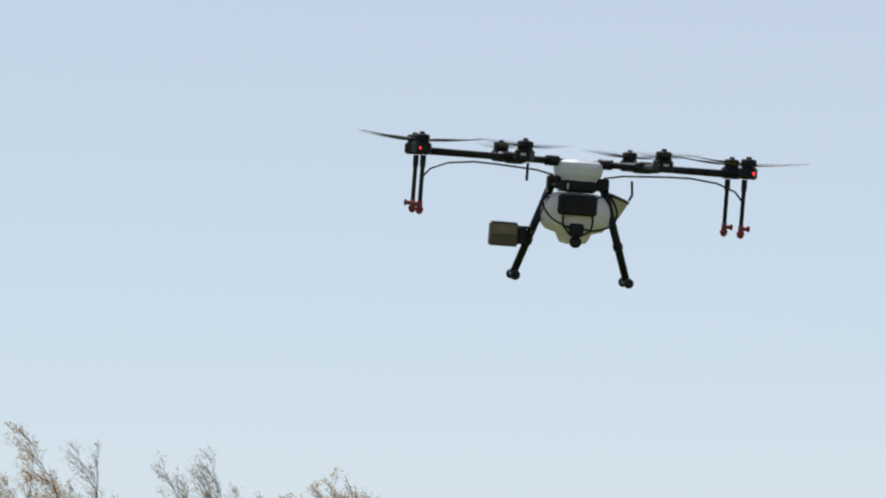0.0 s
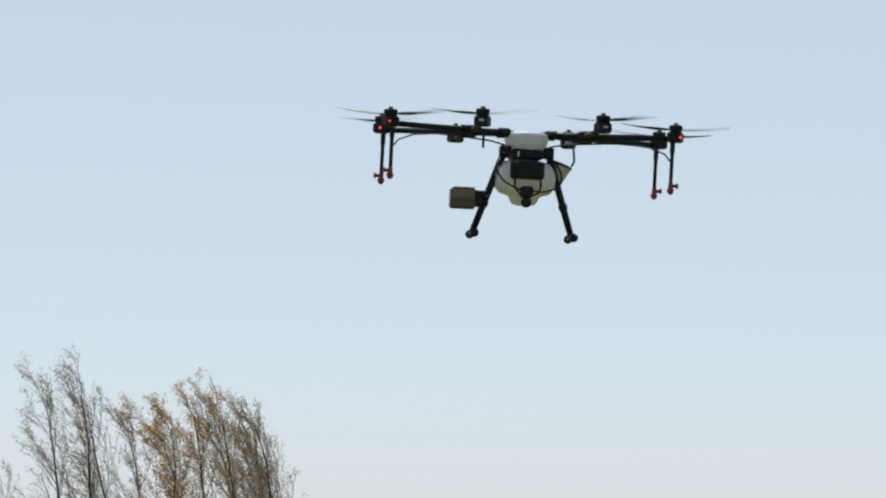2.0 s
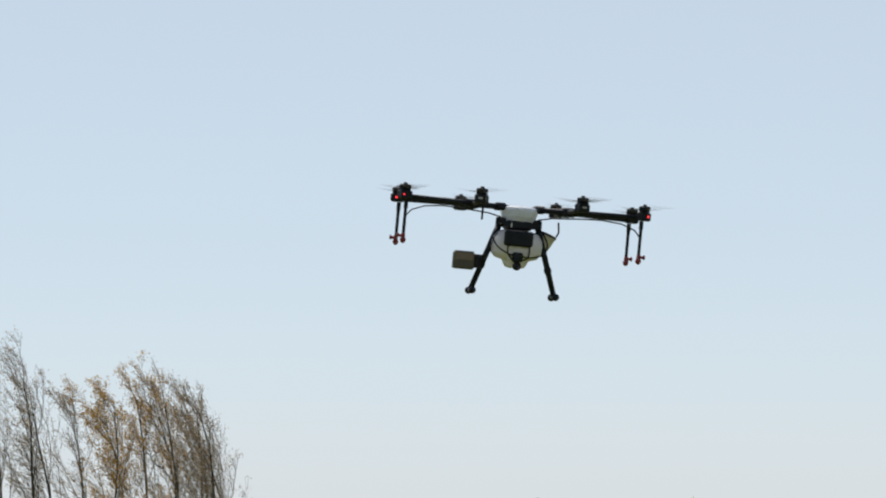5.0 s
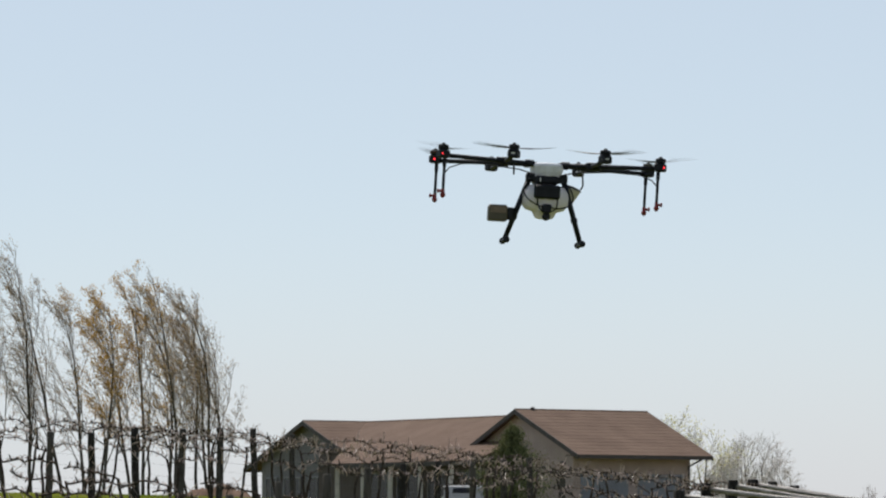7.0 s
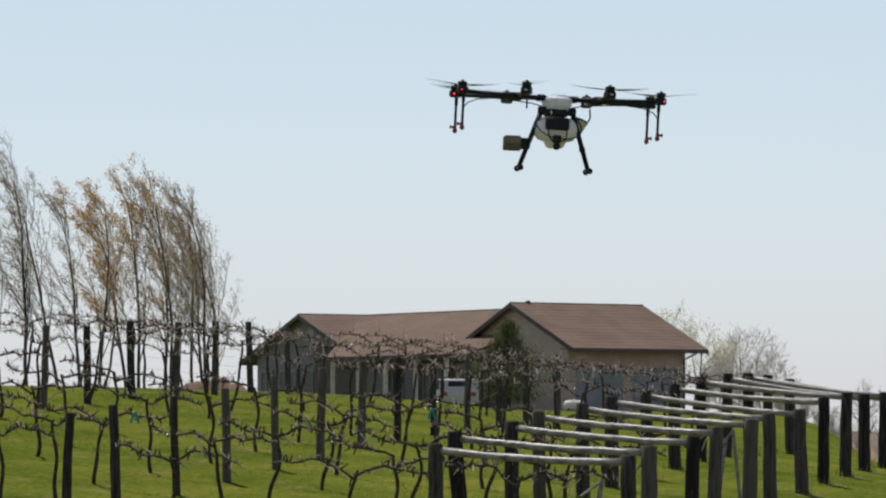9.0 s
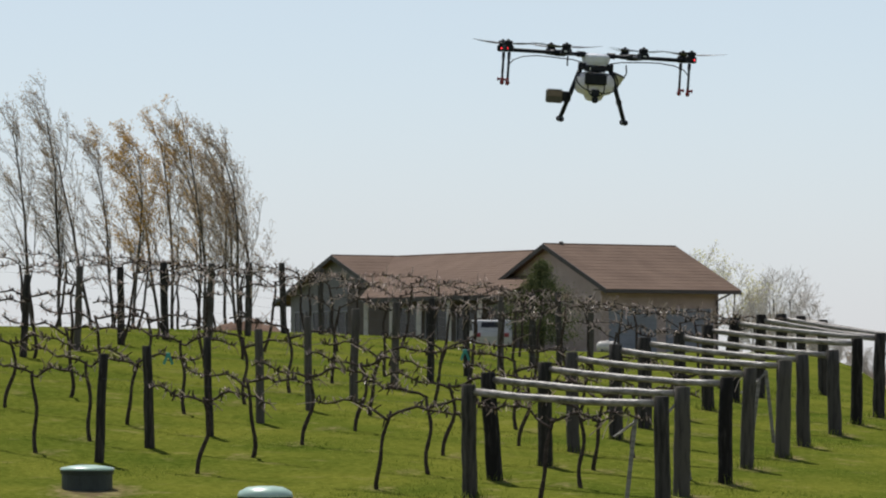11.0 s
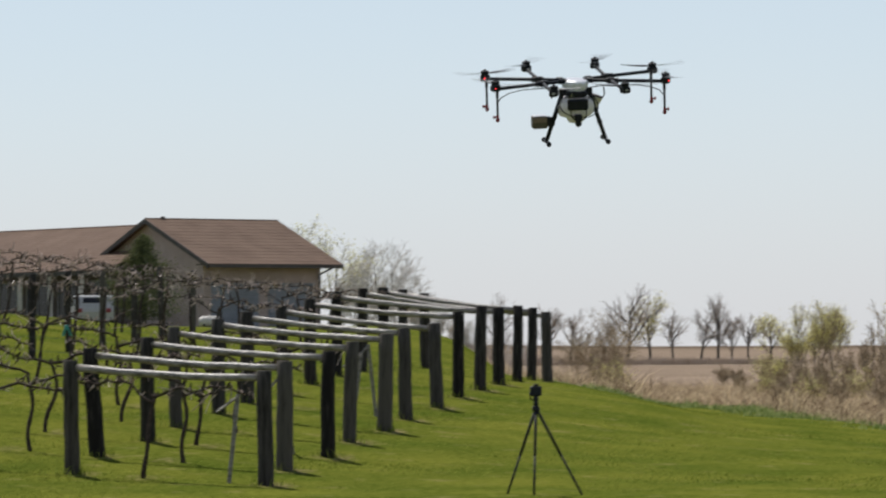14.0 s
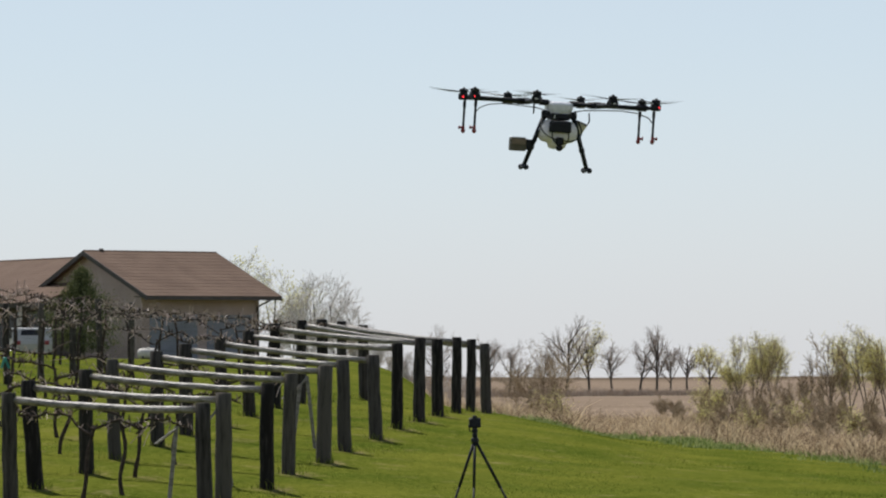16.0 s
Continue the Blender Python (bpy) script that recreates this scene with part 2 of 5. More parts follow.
# ---------------------------------------------------------------- mesh tools
class Geo:
    """Vertices and faces gathered for one mesh."""

    def __init__(self):
        self.v, self.f = [], []

    def add(self, v, f):
        o = len(self.v)
        self.v.extend(tuple(p) for p in v)
        self.f.extend(tuple(i + o for i in q) for q in f)
        return self

    def box(self, x0, x1, y0, y1, z0, z1, bevel=0.0, m=None):
        """A box; bevel cuts its corners as seen from above and rounds the top and bottom rims."""
        if not bevel:
            v = [(x, y, z) for z in (z0, z1) for x, y in ((x0, y0), (x1, y0), (x1, y1), (x0, y1))]
            f = [(3, 2, 1, 0), (4, 5, 6, 7), (0, 1, 5, 4), (1, 2, 6, 5), (2, 3, 7, 6), (3, 0, 4, 7)]
        else:
            def ring(i, z):
                b = bevel
                return [(x0 + i + b, y0 + i, z), (x1 - i - b, y0 + i, z), (x1 - i, y0 + i + b, z), (x1 - i, y1 - i - b, z), (x1 - i - b, y1 - i, z), (x0 + i + b, y1 - i, z), (x0 + i, y1 - i - b, z), (x0 + i, y0 + i + b, z)]
            v = ring(bevel, z0) + ring(0, z0 + bevel) + ring(0, z1 - bevel) + ring(bevel, z1)
            f = [tuple(range(7, -1, -1)), tuple(range(24, 32))]
            f += [(8 * k + i, 8 * k + (i + 1) % 8, 8 * k + 8 + (i + 1) % 8, 8 * k + 8 + i) for k in range(3) for i in range(8)]
        if m is not None:
            v = [m @ Vector(p) for p in v]
        return self.add(v, f)

    def tube(self, path, radii, sides=8, caps=True):
        """A round bar along a path."""
        P = [Vector(p) for p in path]
        if not hasattr(radii, "__len__"):
            radii = [radii] * len(P)
        v, f = [], []
        side = None
        for i, p in enumerate(P):
            d = (P[min(i + 1, len(P) - 1)] - P[max(i - 1, 0)]).normalized()
            if side is None:
                side = d.orthogonal().normalized()
            side = (side - d * side.dot(d))
            side = side.normalized() if side.length > 1e-6 else d.orthogonal().normalized()
            up = d.cross(side)
            for k in range(sides):
                a = 2 * math.pi * k / sides
                v.append(p + (side * math.cos(a) + up * math.sin(a)) * radii[i])
        for i in range(len(P) - 1):
            for k in range(sides):
                f.append((i * sides + k, i * sides + (k + 1) % sides, (i + 1) * sides + (k + 1) % sides, (i + 1) * sides + k))
        if caps:
            f.append(tuple(range(sides - 1, -1, -1)))
            f.append(tuple((len(P) - 1) * sides + k for k in range(sides)))
        return self.add(v, f)

    def lathe(self, profile, sides=20, m=None, sx=1.0, sy=1.0):
        """A turned form: profile of (radius, z), closed at both ends."""
        v, f = [], []
        for r, z in profile:
            for k in range(sides):
                a = 2 * math.pi * k / sides
                v.append(Vector((r * math.cos(a) * sx, r * math.sin(a) * sy, z)))
        if m is not None:
            v = [m @ p for p in v]
        n = len(profile)
        for i in range(n - 1):
            for k in range(sides):
                f.append((i * sides + k, i * sides + (k + 1) % sides, (i + 1) * sides + (k + 1) % sides, (i + 1) * sides + k))
        f.append(tuple(range(sides - 1, -1, -1)))
        f.append(tuple((n - 1) * sides + k for k in range(sides)))
        return self.add(v, f)

    def poly(self, pts, thick):
        """A slab: a flat outline given depth along the vector thick."""
        n = len(pts)
        t = Vector(thick)
        v = [Vector(p) for p in pts] + [Vector(p) + t for p in pts]
        f = [tuple(range(n - 1, -1, -1)), tuple(range(n, 2 * n))] + [(i, (i + 1) % n, n + (i + 1) % n, n + i) for i in range(n)]
        return self.add(v, f)

    def mesh(self, name, mat, smooth=False):
        me = bpy.data.meshes.new(name)
        me.from_pydata([tuple(p) for p in self.v], [], self.f)
        me.materials.append(mat)
        if smooth:
            me.polygons.foreach_set("use_smooth", [True] * len(me.polygons))
        me.update()
        return me


def part(name, geo, mat, parent=None, label="", smooth=False, at=None):
    ob = new(name, geo.mesh(name, mat, smooth))
    if parent is not None:
        ob.parent = parent
    if at is not None:
        ob.matrix_local = at
    if label:
        ob["label"] = label
    return ob


def thing(name, label, category, group="", kind="", at=None):
    ob = new(name)
    ob.empty_display_size = 0.1
    if at is not None:
        ob.matrix_world = at
    return tagged(ob, label, category, group, kind)


# The site plan (u, v) is drawn at half length around the camera's stand, with its angles doubled
def plot(u, v):
    """From the site plan to the ground."""
    r, a = 2 * np.hypot(u, v), 0.503 * np.arctan2(u, v)
    return r * np.sin(a), r * np.cos(a)


def plan(x, y):
    """From the ground to the site plan."""
    r, a = np.hypot(x, y) / 2, np.clip(np.arctan2(x, y), -1.2, 1.2) / 0.503
    return r * np.sin(a), r * np.cos(a)


def spot(u, v):
    x, y = plot(u, v)
    return float(x), float(y)


# end posts of the vine rows on the plan, nearest row first
ROWS = [(1.38, 28.74), (1.69, 29.95), (2.37, 31.2), (2.79, 32.49), (3.46, 33.82), (3.96, 35.19), (4.64, 36.6), (5.19, 38.06), (5.79, 39.55), (6.39, 41.09), (6.99, 42.66), (7.56, 44.28), (8.2, 45.94)]

# ---------------------------------------------------------------- ground
def smooth01(a):
    a = np.clip(a, 0, 1)
    return a * a * (3 - 2 * a)


def ground_z(x, y):
    """Lawn that climbs to a low crest behind the vines and falls away to the flat fields."""
    x, y = plan(np.asarray(x, float), np.asarray(y, float))
    xc, yc = np.clip(x, -18, 18), np.clip(y, 20, 55) - 36
    q = 0.929 - 0.0744 * xc + 0.122 * yc - 0.00016 * xc * xc - 0.00365 * xc * yc - 0.00303 * yc * yc
    rise = smooth01((y - 46) / 40) * (1 - smooth01((x - 0.135 * y + 0.5) / 3.0))
    q = q + rise * np.maximum(0, 2.55 - q)
    cap = 0.35 + 2.35 * (1 - smooth01((x - 0.1 * y) / 7.0))
    k = 0.16
    z = -k * np.log(np.exp(-q / k) + np.exp(-cap / k))
    z = k * np.log(np.exp(z / k) + np.exp(-0.22 / k))
    # low swell under the far row ends, a dip under the nearer vines
    z = z - 0.14 * np.exp(-((x + 6.0) / 3.6) ** 2 - ((y - 33.0) / 6.0) ** 2)
    return z + 0.105 * np.exp(-((x - 6.2) ** 2 + (y - 40.8) ** 2) ** 2 / 4.6 ** 4)


def gz(x, y):
    return float(ground_z(x, y))


def lawn_edge(y):
    """Where the mown lawn ends and the rough strip begins, on the plan."""
    y = np.asarray(y, float)
    return 14.5 - 1.7 * smooth01((y - 37.5) / 6.0) - 3.4 * smooth01((y - 45.5) / 6.0) + 0.25 * np.sin(y * 0.9) + 0.1 * np.clip(y - 52, 0, 1e4)


def build_ground():
    xs = np.unique(np.concatenate([np.linspace(-2500, -60, 14), np.linspace(-60, -16, 30), np.linspace(-16, 26, 210), np.linspace(26, 90, 50), np.linspace(90, 2500, 14)]))
    ys = np.unique(np.concatenate([np.linspace(-400, 20, 8), np.linspace(20, 48, 14), np.linspace(48, 132, 300), np.linspace(132, 640, 120), np.linspace(640, 720, 20), np.linspace(720, 2600, 50), np.linspace(2600, 4000, 8)]))
    X, Y = np.meshgrid(xs, ys)
    Z = ground_z(X, Y)
    near = (np.abs(X) < 40) & (Y > 10) & (Y < 180)
    W = np.array([[noise.noise(Vector((a * 0.35, b * 0.35, 0.0))) for a in xs] for b in ys])
    Z = Z + np.where(near, 0.035 * W, 0)
    nx, ny = len(xs), len(ys)
    v = np.stack([X.ravel(), Y.ravel(), Z.ravel()], 1)
    i = np.arange(nx * ny).reshape(ny, nx)
    f = np.stack([i[:-1, :-1].ravel(), i[:-1, 1:].ravel(), i[1:, 1:].ravel(), i[1:, :-1].ravel()], 1)
    me = bpy.data.meshes.new("ground")
    me.from_pydata(v.tolist(), [], f.tolist())
    me.materials.append(ground_material())
    me.polygons.foreach_set("use_smooth", [True] * len(me.polygons))
    U, V = plan(X, Y)
    fld = smooth01((U - lawn_edge(V)) / 1.0 + 0.5 * W) * (V > 20)
    plo = smooth01((V - 560) / 350.0)
    bare = np.zeros_like(X)
    spots = [(x, y, 0.42, 0.8) for x, y in ROWS] + [(x - 2.55, y + 0.62, 0.36, 0.7) for x, y in ROWS] + [(-6.29, 28.75, 0.75, 1.0), (-3.84, 28.5, 0.8, 1.0), (4.76, 27.5, 0.4, 0.5)]
    for x, y in ROWS[:8]:
        spots += [(x - 0.97 * q, y + 0.24 * q, 0.42, 0.6) for q in (1.8, 4.05, 6.6, 9.1)]
    for u, v, r, a in spots:
        x, y = spot(u, v)
        bare = np.maximum(bare, a * np.exp(-((X - x - 0.12) ** 2 + ((Y - y) * 0.55) ** 2) / r ** 2))
    for key, val in (("field", fld), ("plough", plo), ("bare", bare)):
        at = me.attributes.new(key, "FLOAT", "POINT")
        at.data.foreach_set("value", val.ravel().astype(np.float32))
    me.update()
    return tagged(new("ground", me), "mown green lawn rising to a low crest, tan field beyond", "ground", kind="structure")


build_ground()

# ---------------------------------------------------------------- vineyard frame
BRACE = (-2.55, 0.62)
ROW_DIR = Vector((-0.97, 0.24, 0)).normalized()


def post_geo(h, r, lean, seed):
    """A round post, slightly bent and checked at the top."""
    rnd = random.Random(seed)
    p, rr = [], []
    for i in range(7):
        s = i / 6
        p.append((lean[0] * s + rnd.uniform(-0.008, 0.008), lean[1] * s + rnd.uniform(-0.008, 0.008), -0.25 + (h + 0.25) * s))
        rr.append(r * (1.06 - 0.1 * s) * rnd.uniform(0.97, 1.03))
    p.append((p[-1][0], p[-1][1], p[-1][2] + 0.012))
    rr.append(r * 0.8)
    return Geo().tube(p, rr, 14)


def build_rows():
    rnd = random.Random(4)
    tall = {5: -0.03, 6: -0.08, 8: 0.03, 9: -0.03}       # end posts cut longer or shorter
    back = {8: 0.05, 9: 0.08, 10: 0.1, 11: 0.11, 12: 0.11}
    greyed = ((0, 1), (1, 0), (2, 1), (3, 0), (4, 0), (7, 1))   # posts weathered grey, the rest tarred dark
    for k, (u, v) in enumerate(ROWS):
        x, y = spot(u, v)
        ends = []
        br = thing("trellis_brace", "H-shaped end brace of weathered round timber posts and rail", "trellis", "braces at the row ends", at=pose(x, y, gz(x, y)))
        for j, (px, py) in enumerate(((x, y), spot(u + BRACE[0], v + BRACE[1]))):
            z = gz(px, py)
            lean = (rnd.uniform(-0.05, 0.05), rnd.uniform(-0.04, 0.04))
            if (k, j) == (1, 1):
                lean = (-0.12, 0.0)
            g = post_geo(1.5 + (tall, back)[j].get(k, 0), rnd.uniform(0.096, 0.115), lean, 10 * k + j)
            part("post", g, LINE_WOOD if (k, j) in greyed else POST_WOOD, br, smooth=True, at=pose(px - x, py - y, z - gz(x, y)))
            ends.append(Vector((px - x + lean[0] * 0.95, py - y + lean[1] * 0.95, z - gz(x, y) + 1.41 + (tall, back)[j].get(k, 0))))
        mid = (ends[0] + ends[1]) / 2 + Vector((0, 0, rnd.uniform(-0.04, 0.0)))
        d = (ends[1] - ends[0]).normalized()
        a, b = ends[0] + d * 0.08, ends[1] - d * 0.08
        rail = [a + (b - a) * s + Vector((0, rnd.uniform(-.012, .012), -0.03 * math.sin(math.pi * s) + rnd.uniform(-.006, .006))) for s in np.linspace(0, 1, 9)]
        part("rail", Geo().tube(rail, [0.05 * rnd.uniform(0.93, 1.05) for _ in rail], 10), RAIL_WOOD, br, "silver-grey debarked rail", smooth=True)


build_rows()

# ---------------------------------------------------------------- house
PHI = radians(32.2)
E1 = Vector((math.cos(PHI), math.sin(PHI), 0))      # ridge direction of both wings
E2 = Vector((-math.sin(PHI), math.cos(PHI), 0))     # ridge direction of the main block
UP = Vector((0, 0, 1))


def roof_block(parent, apex, along, across, length, half, rise, over=0.35, name="roof"):
    """A gable roof of two shingled slabs whose ridge starts at apex and runs along."""
    sheath = Geo()
    t = UP * -0.06
    e1, e2 = (across * q * (half + over) - UP * rise * (half + over) / half for q in (1, -1))
    a, b = apex - along * over, apex + along * (length + over)
    v = [a, b, b + e1, a + e1, b + e2, a + e2]
    v = v + [p + t for p in v]
    f = [(0, 1, 2, 3), (1, 0, 5, 4), (7, 6, 9, 8), (6, 7, 10, 11), (3, 2, 8, 9), (4, 5, 11, 10), (0, 3, 9, 6), (5, 0, 6, 11), (2, 1, 7, 8), (1, 4, 10, 7)]
    r = part(name, sheath.add(v, f), SHINGLE, parent, "brown asphalt shingle roof")
    n = 14
    for e in (e1, e2):
        for i in range(n):
            p0, p1 = e * (i / n), e * ((i + 1.1) / n)
            c = Geo().poly([a + p0 + UP * 0.004, b + p0 + UP * 0.004, b + p1 + UP * 0.014, a + p1 + UP * 0.014], UP * 0.012)
            part("shingle_course", c, SHINGLE, r)
    for s, e in ((1, e1), (-1, e2)):
        for q in (apex - along * (over + 0.03), apex + along * (length + over)):
            part("rake_board", Geo().poly([q + UP * 0.02, q + e + UP * 0.02, q + e - UP * 0.2, q - UP * 0.2], along * 0.03), FASCIA, r)
        lo = apex + e + UP * 0.02
        part("eaves_board", Geo().poly([lo - along * over, lo + along * (length + over), lo + along * (length + over) - UP * 0.18, lo - along * over - UP * 0.18], across * s * 0.03), FASCIA, r, "dark brown eaves board")
    ridge = Geo().tube([apex - along * over + UP * 0.02, apex + along * (length + over) + UP * 0.02], 0.04, 6)
    part("ridge_cap", ridge, SHINGLE, r)
    return r


def wall_block(parent, apex, along, across, length, half, rise, base, mat=None):
    """Walls under such a roof, with gable ends and lapped siding."""
    w = Geo()
    z_e = apex.z - rise
    a0 = Vector((apex.x, apex.y, 0))

    def P(l, c, z):
        return a0 + along * l + across * c + UP * z
    for l, t in ((0, 0.18), (length, -0.18)):
        w.poly([P(l, -half, base), P(l, half, base), P(l, half, z_e - 0.05), P(l, 0, apex.z - 0.06), P(l, -half, z_e - 0.05)], along * t)
    for c, t in ((-half, 0.18), (half, -0.18)):
        w.poly([P(0.19, c, base), P(length - 0.19, c, base), P(length - 0.19, c, z_e - 0.02), P(0.19, c, z_e - 0.02)], across * t)
    ob = part("wall", w, mat or SIDING, parent, "taupe lap siding" if mat is None else "dark lap siding: plain grey, or brown with porch shade in it")
    lap = Geo()
    n = int((apex.z - base) / 0.2)
    for i in range(n):
        z = base + 0.2 * i
        hw = half if z < z_e - 0.1 else max(0.0, half * (apex.z - 0.12 - z) / rise)
        if hw > 0.15:
            lap.poly([P(-0.004, -hw, z), P(-0.004, hw, z), P(-0.004, hw * 0.99, z + 0.02), P(-0.004, -hw * 0.99, z + 0.02)], along * -0.014)
        if z < z_e - 0.2:
            for s in (1, -1):
                lap.poly([P(0, s * (half + 0.004), z), P(length, s * (half + 0.004), z), P(length, s * (half + 0.004), z + 0.02), P(0, s * (half + 0.004), z + 0.02)], across * s * 0.014)
    part("lap_siding", lap, mat or SIDING, ob)
    return ob


def window_on(parent, origin, across, normal, w, h, name="window"):
    fr = Geo()
    o = Vector(origin)
    t = 0.07
    for c0, c1, z0, z1 in ((-w / 2 - t, w / 2 + t, h, h + t), (-w / 2 - t, w / 2 + t, -t, 0), (-w / 2 - t, -w / 2, 0, h), (w / 2, w / 2 + t, 0, h), (-0.025, 0.025, 0, h)):
        fr.poly([o + across * c0 + UP * z0, o + across * c1 + UP * z0, o + across * c1 + UP * z1, o + across * c0 + UP * z1], normal * 0.06)
    win = part(name, fr, FRAME_GREY, parent, "grey-framed dark window")
    for c0, c1 in ((-w / 2, -0.025), (0.025, w / 2)):
        part("pane", Geo().poly([o + across * c0, o + across * c1, o + across * c1 + UP * h, o + across * c0 + UP * h], normal * 0.03), GLASS_DARK, win)
    return win


def main_roof(house, S, length, reach, cut, drop):
    """Roof of the main block: ridge from S along E2; its front slope runs out over the porch and is cut by the valley of the left wing."""
    t = UP * -0.06

    def front(c, f):
        return S + E2 * c - E1 * f - UP * drop * f

    def edge(f):
        return length - cut * f / reach
    g = Geo().poly([front(0.4, 0), front(length, 0), front(edge(reach), reach), front(0.4, reach)], t)
    r = part("roof", g, SHINGLE, house, "brown asphalt shingle roof over the porch")
    back = Geo().poly([front(0.4, 0), front(length + 1.5, 0), S + E2 * (length + 1.5) + E1 * 5 - UP * drop * 5, S + E2 * 0.4 + E1 * 5 - UP * drop * 5], t)
    part("back_slope", back, SHINGLE, r)
    n = 18
    for i in range(n):
        f0, f1 = reach * i / n, reach * min(1.0, (i + 1.1) / n)
        c = Geo().poly([front(0.4, f0) + UP * 0.004, front(edge(f0), f0) + UP * 0.004, front(edge(f1), f1) + UP * 0.014, front(0.4, f1) + UP * 0.014], UP * 0.012)
        part("shingle_course", c, SHINGLE, r)
    a, b = front(0.4, reach), front(edge(reach), reach)
    part("eaves_board", Geo().poly([a, b, b - UP * 0.2, a - UP * 0.2], -E1 * 0.03), FASCIA, r, "dark brown eaves board")
    part("ridge_cap", Geo().tube([S + UP * 0.02, front(length, 0) + UP * 0.02], 0.05, 6), SHINGLE, r)
    part("porch_ceiling", Geo().poly([front(0.6, 3.45) - UP * 0.72, front(edge(3.45), 3.45) - UP * 0.72, front(edge(reach), reach) - UP * 0.12, front(0.6, reach) - UP * 0.12], UP * 0.03), FASCIA, r)


def build_house():
    A = Vector((-0.67, 194.0, 7.42)) + E1 * 0.35        # near gable of the right wing
    S = Vector((2.33, 195.89, 7.31))                    # start of the main ridge
    B = Vector((-10.97, 210.37, 7.33)) + E1 * 0.35      # gable of the left wing
    base = 2.4
    house = thing("house", "single-storey taupe house with brown shingle gable roofs and porch", "house", at=Matrix.Identity(4))
    roof_block(house, A, E1, E2, 6.4, 4.86, 1.945)
    wall_block(house, A + E1 * 0.05, E1, E2, 6.2, 4.15, 1.66, base)
    roof_block(house, B, E1, E2, 8.0, 5.61, 2.105)
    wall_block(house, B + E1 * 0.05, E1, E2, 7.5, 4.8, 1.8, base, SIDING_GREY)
    main_roof(house, S, 19.3, 5.4, 6.0, 0.4)
    # recessed porch wall, its shade painted in with the siding colour
    wall_block(house, S + E2 * 1.0, E2, E1, 17.0, 3.4, 1.36, base, SIDING_PORCH_SHADE)
    for c in (2.8, 5.5, 8.2, 10.7, 13.1):
        p = S + E2 * c - E1 * 5.15
        part("porch_post", Geo().box(p.x - 0.11, p.x + 0.11, p.y - 0.11, p.y + 0.11, base, 5.06, 0.015), POST_PAINT, house, "pale square porch post")
    for c, w in ((4.0, 1.7), (6.8, 1.7), (9.5, 1.9), (12.2, 1.6)):
        p = S + E2 * c - E1 * 3.4
        window_on(house, (p.x, p.y, base + 0.3), E2, -E1, w, 2.0)
    # long wall of the right wing: two garage doors of four panels
    for c in (1.7, 4.7):
        p = A + E1 * c - E2 * 4.15
        q = Vector((p.x, p.y, base + 0.04))
        door = part("garage_door", Geo().poly([q - E1 * 1.25, q + E1 * 1.25, q + E1 * 1.25 + UP * 2.1, q - E1 * 1.25 + UP * 2.1], -E2 * 0.03), GARAGE_BLUE, house, "slate-blue panelled garage door")
        for i in range(4):
            h = q + UP * (0.03 + i * 0.52) - E2 * 0.03
            part("panel", Geo().poly([h - E1 * 1.2, h + E1 * 1.2, h + E1 * 1.2 + UP * 0.47, h - E1 * 1.2 + UP * 0.47], -E2 * 0.02), GARAGE_BLUE, door)
    q, w = A + E1 * 6.3 - E2 * 5.0, A + E1 * 6.15 - E2 * 4.22
    part("downpipe", Geo().tube([(q.x, q.y, 5.32), (q.x, q.y, 5.2), (w.x, w.y, 4.9), (w.x, w.y, base)], 0.05, 8), FASCIA, house)
    # boxed soffits close the eaves
    for side in (-1, 1):
        c0, c1 = A - E1 * 0.3 + E2 * side * 4.1, A + E1 * 6.7 + E2 * side * 4.1
        o = E2 * side * 1.08
        z = Vector((0, 0, 5.3 - A.z))
        part("soffit", Geo().poly([c0 + z, c1 + z, c1 + o + z, c0 + o + z], UP * 0.04), FASCIA, house)
    # gable of the left wing: glazed doors and a tan masonry skirt
    for c, w in ((-3.2, 1.5), (-0.9, 1.6), (1.6, 1.5), (3.7, 1.0)):
        p = B + E2 * c
        window_on(house, (p.x, p.y, base + 0.3), E2, -E1, w, 1.9)
    p = B - E1 * 0.02
    part("skirt", Geo().poly([Vector((p.x, p.y, base)) - E2 * 4.75, Vector((p.x, p.y, base)) + E2 * 1.6, Vector((p.x, p.y, base + 0.8)) + E2 * 1.6, Vector((p.x, p.y, base + 0.8)) - E2 * 4.75], -E1 * 0.5), BRICK_TAN, house, "tan masonry skirt")
    v = A + E1 * 0.6
    part("roof_vent", Geo().box(v.x - 0.1, v.x + 0.1, v.y - 0.1, v.y + 0.1, 7.3, 7.55, 0.02), FASCIA, house)


build_house()

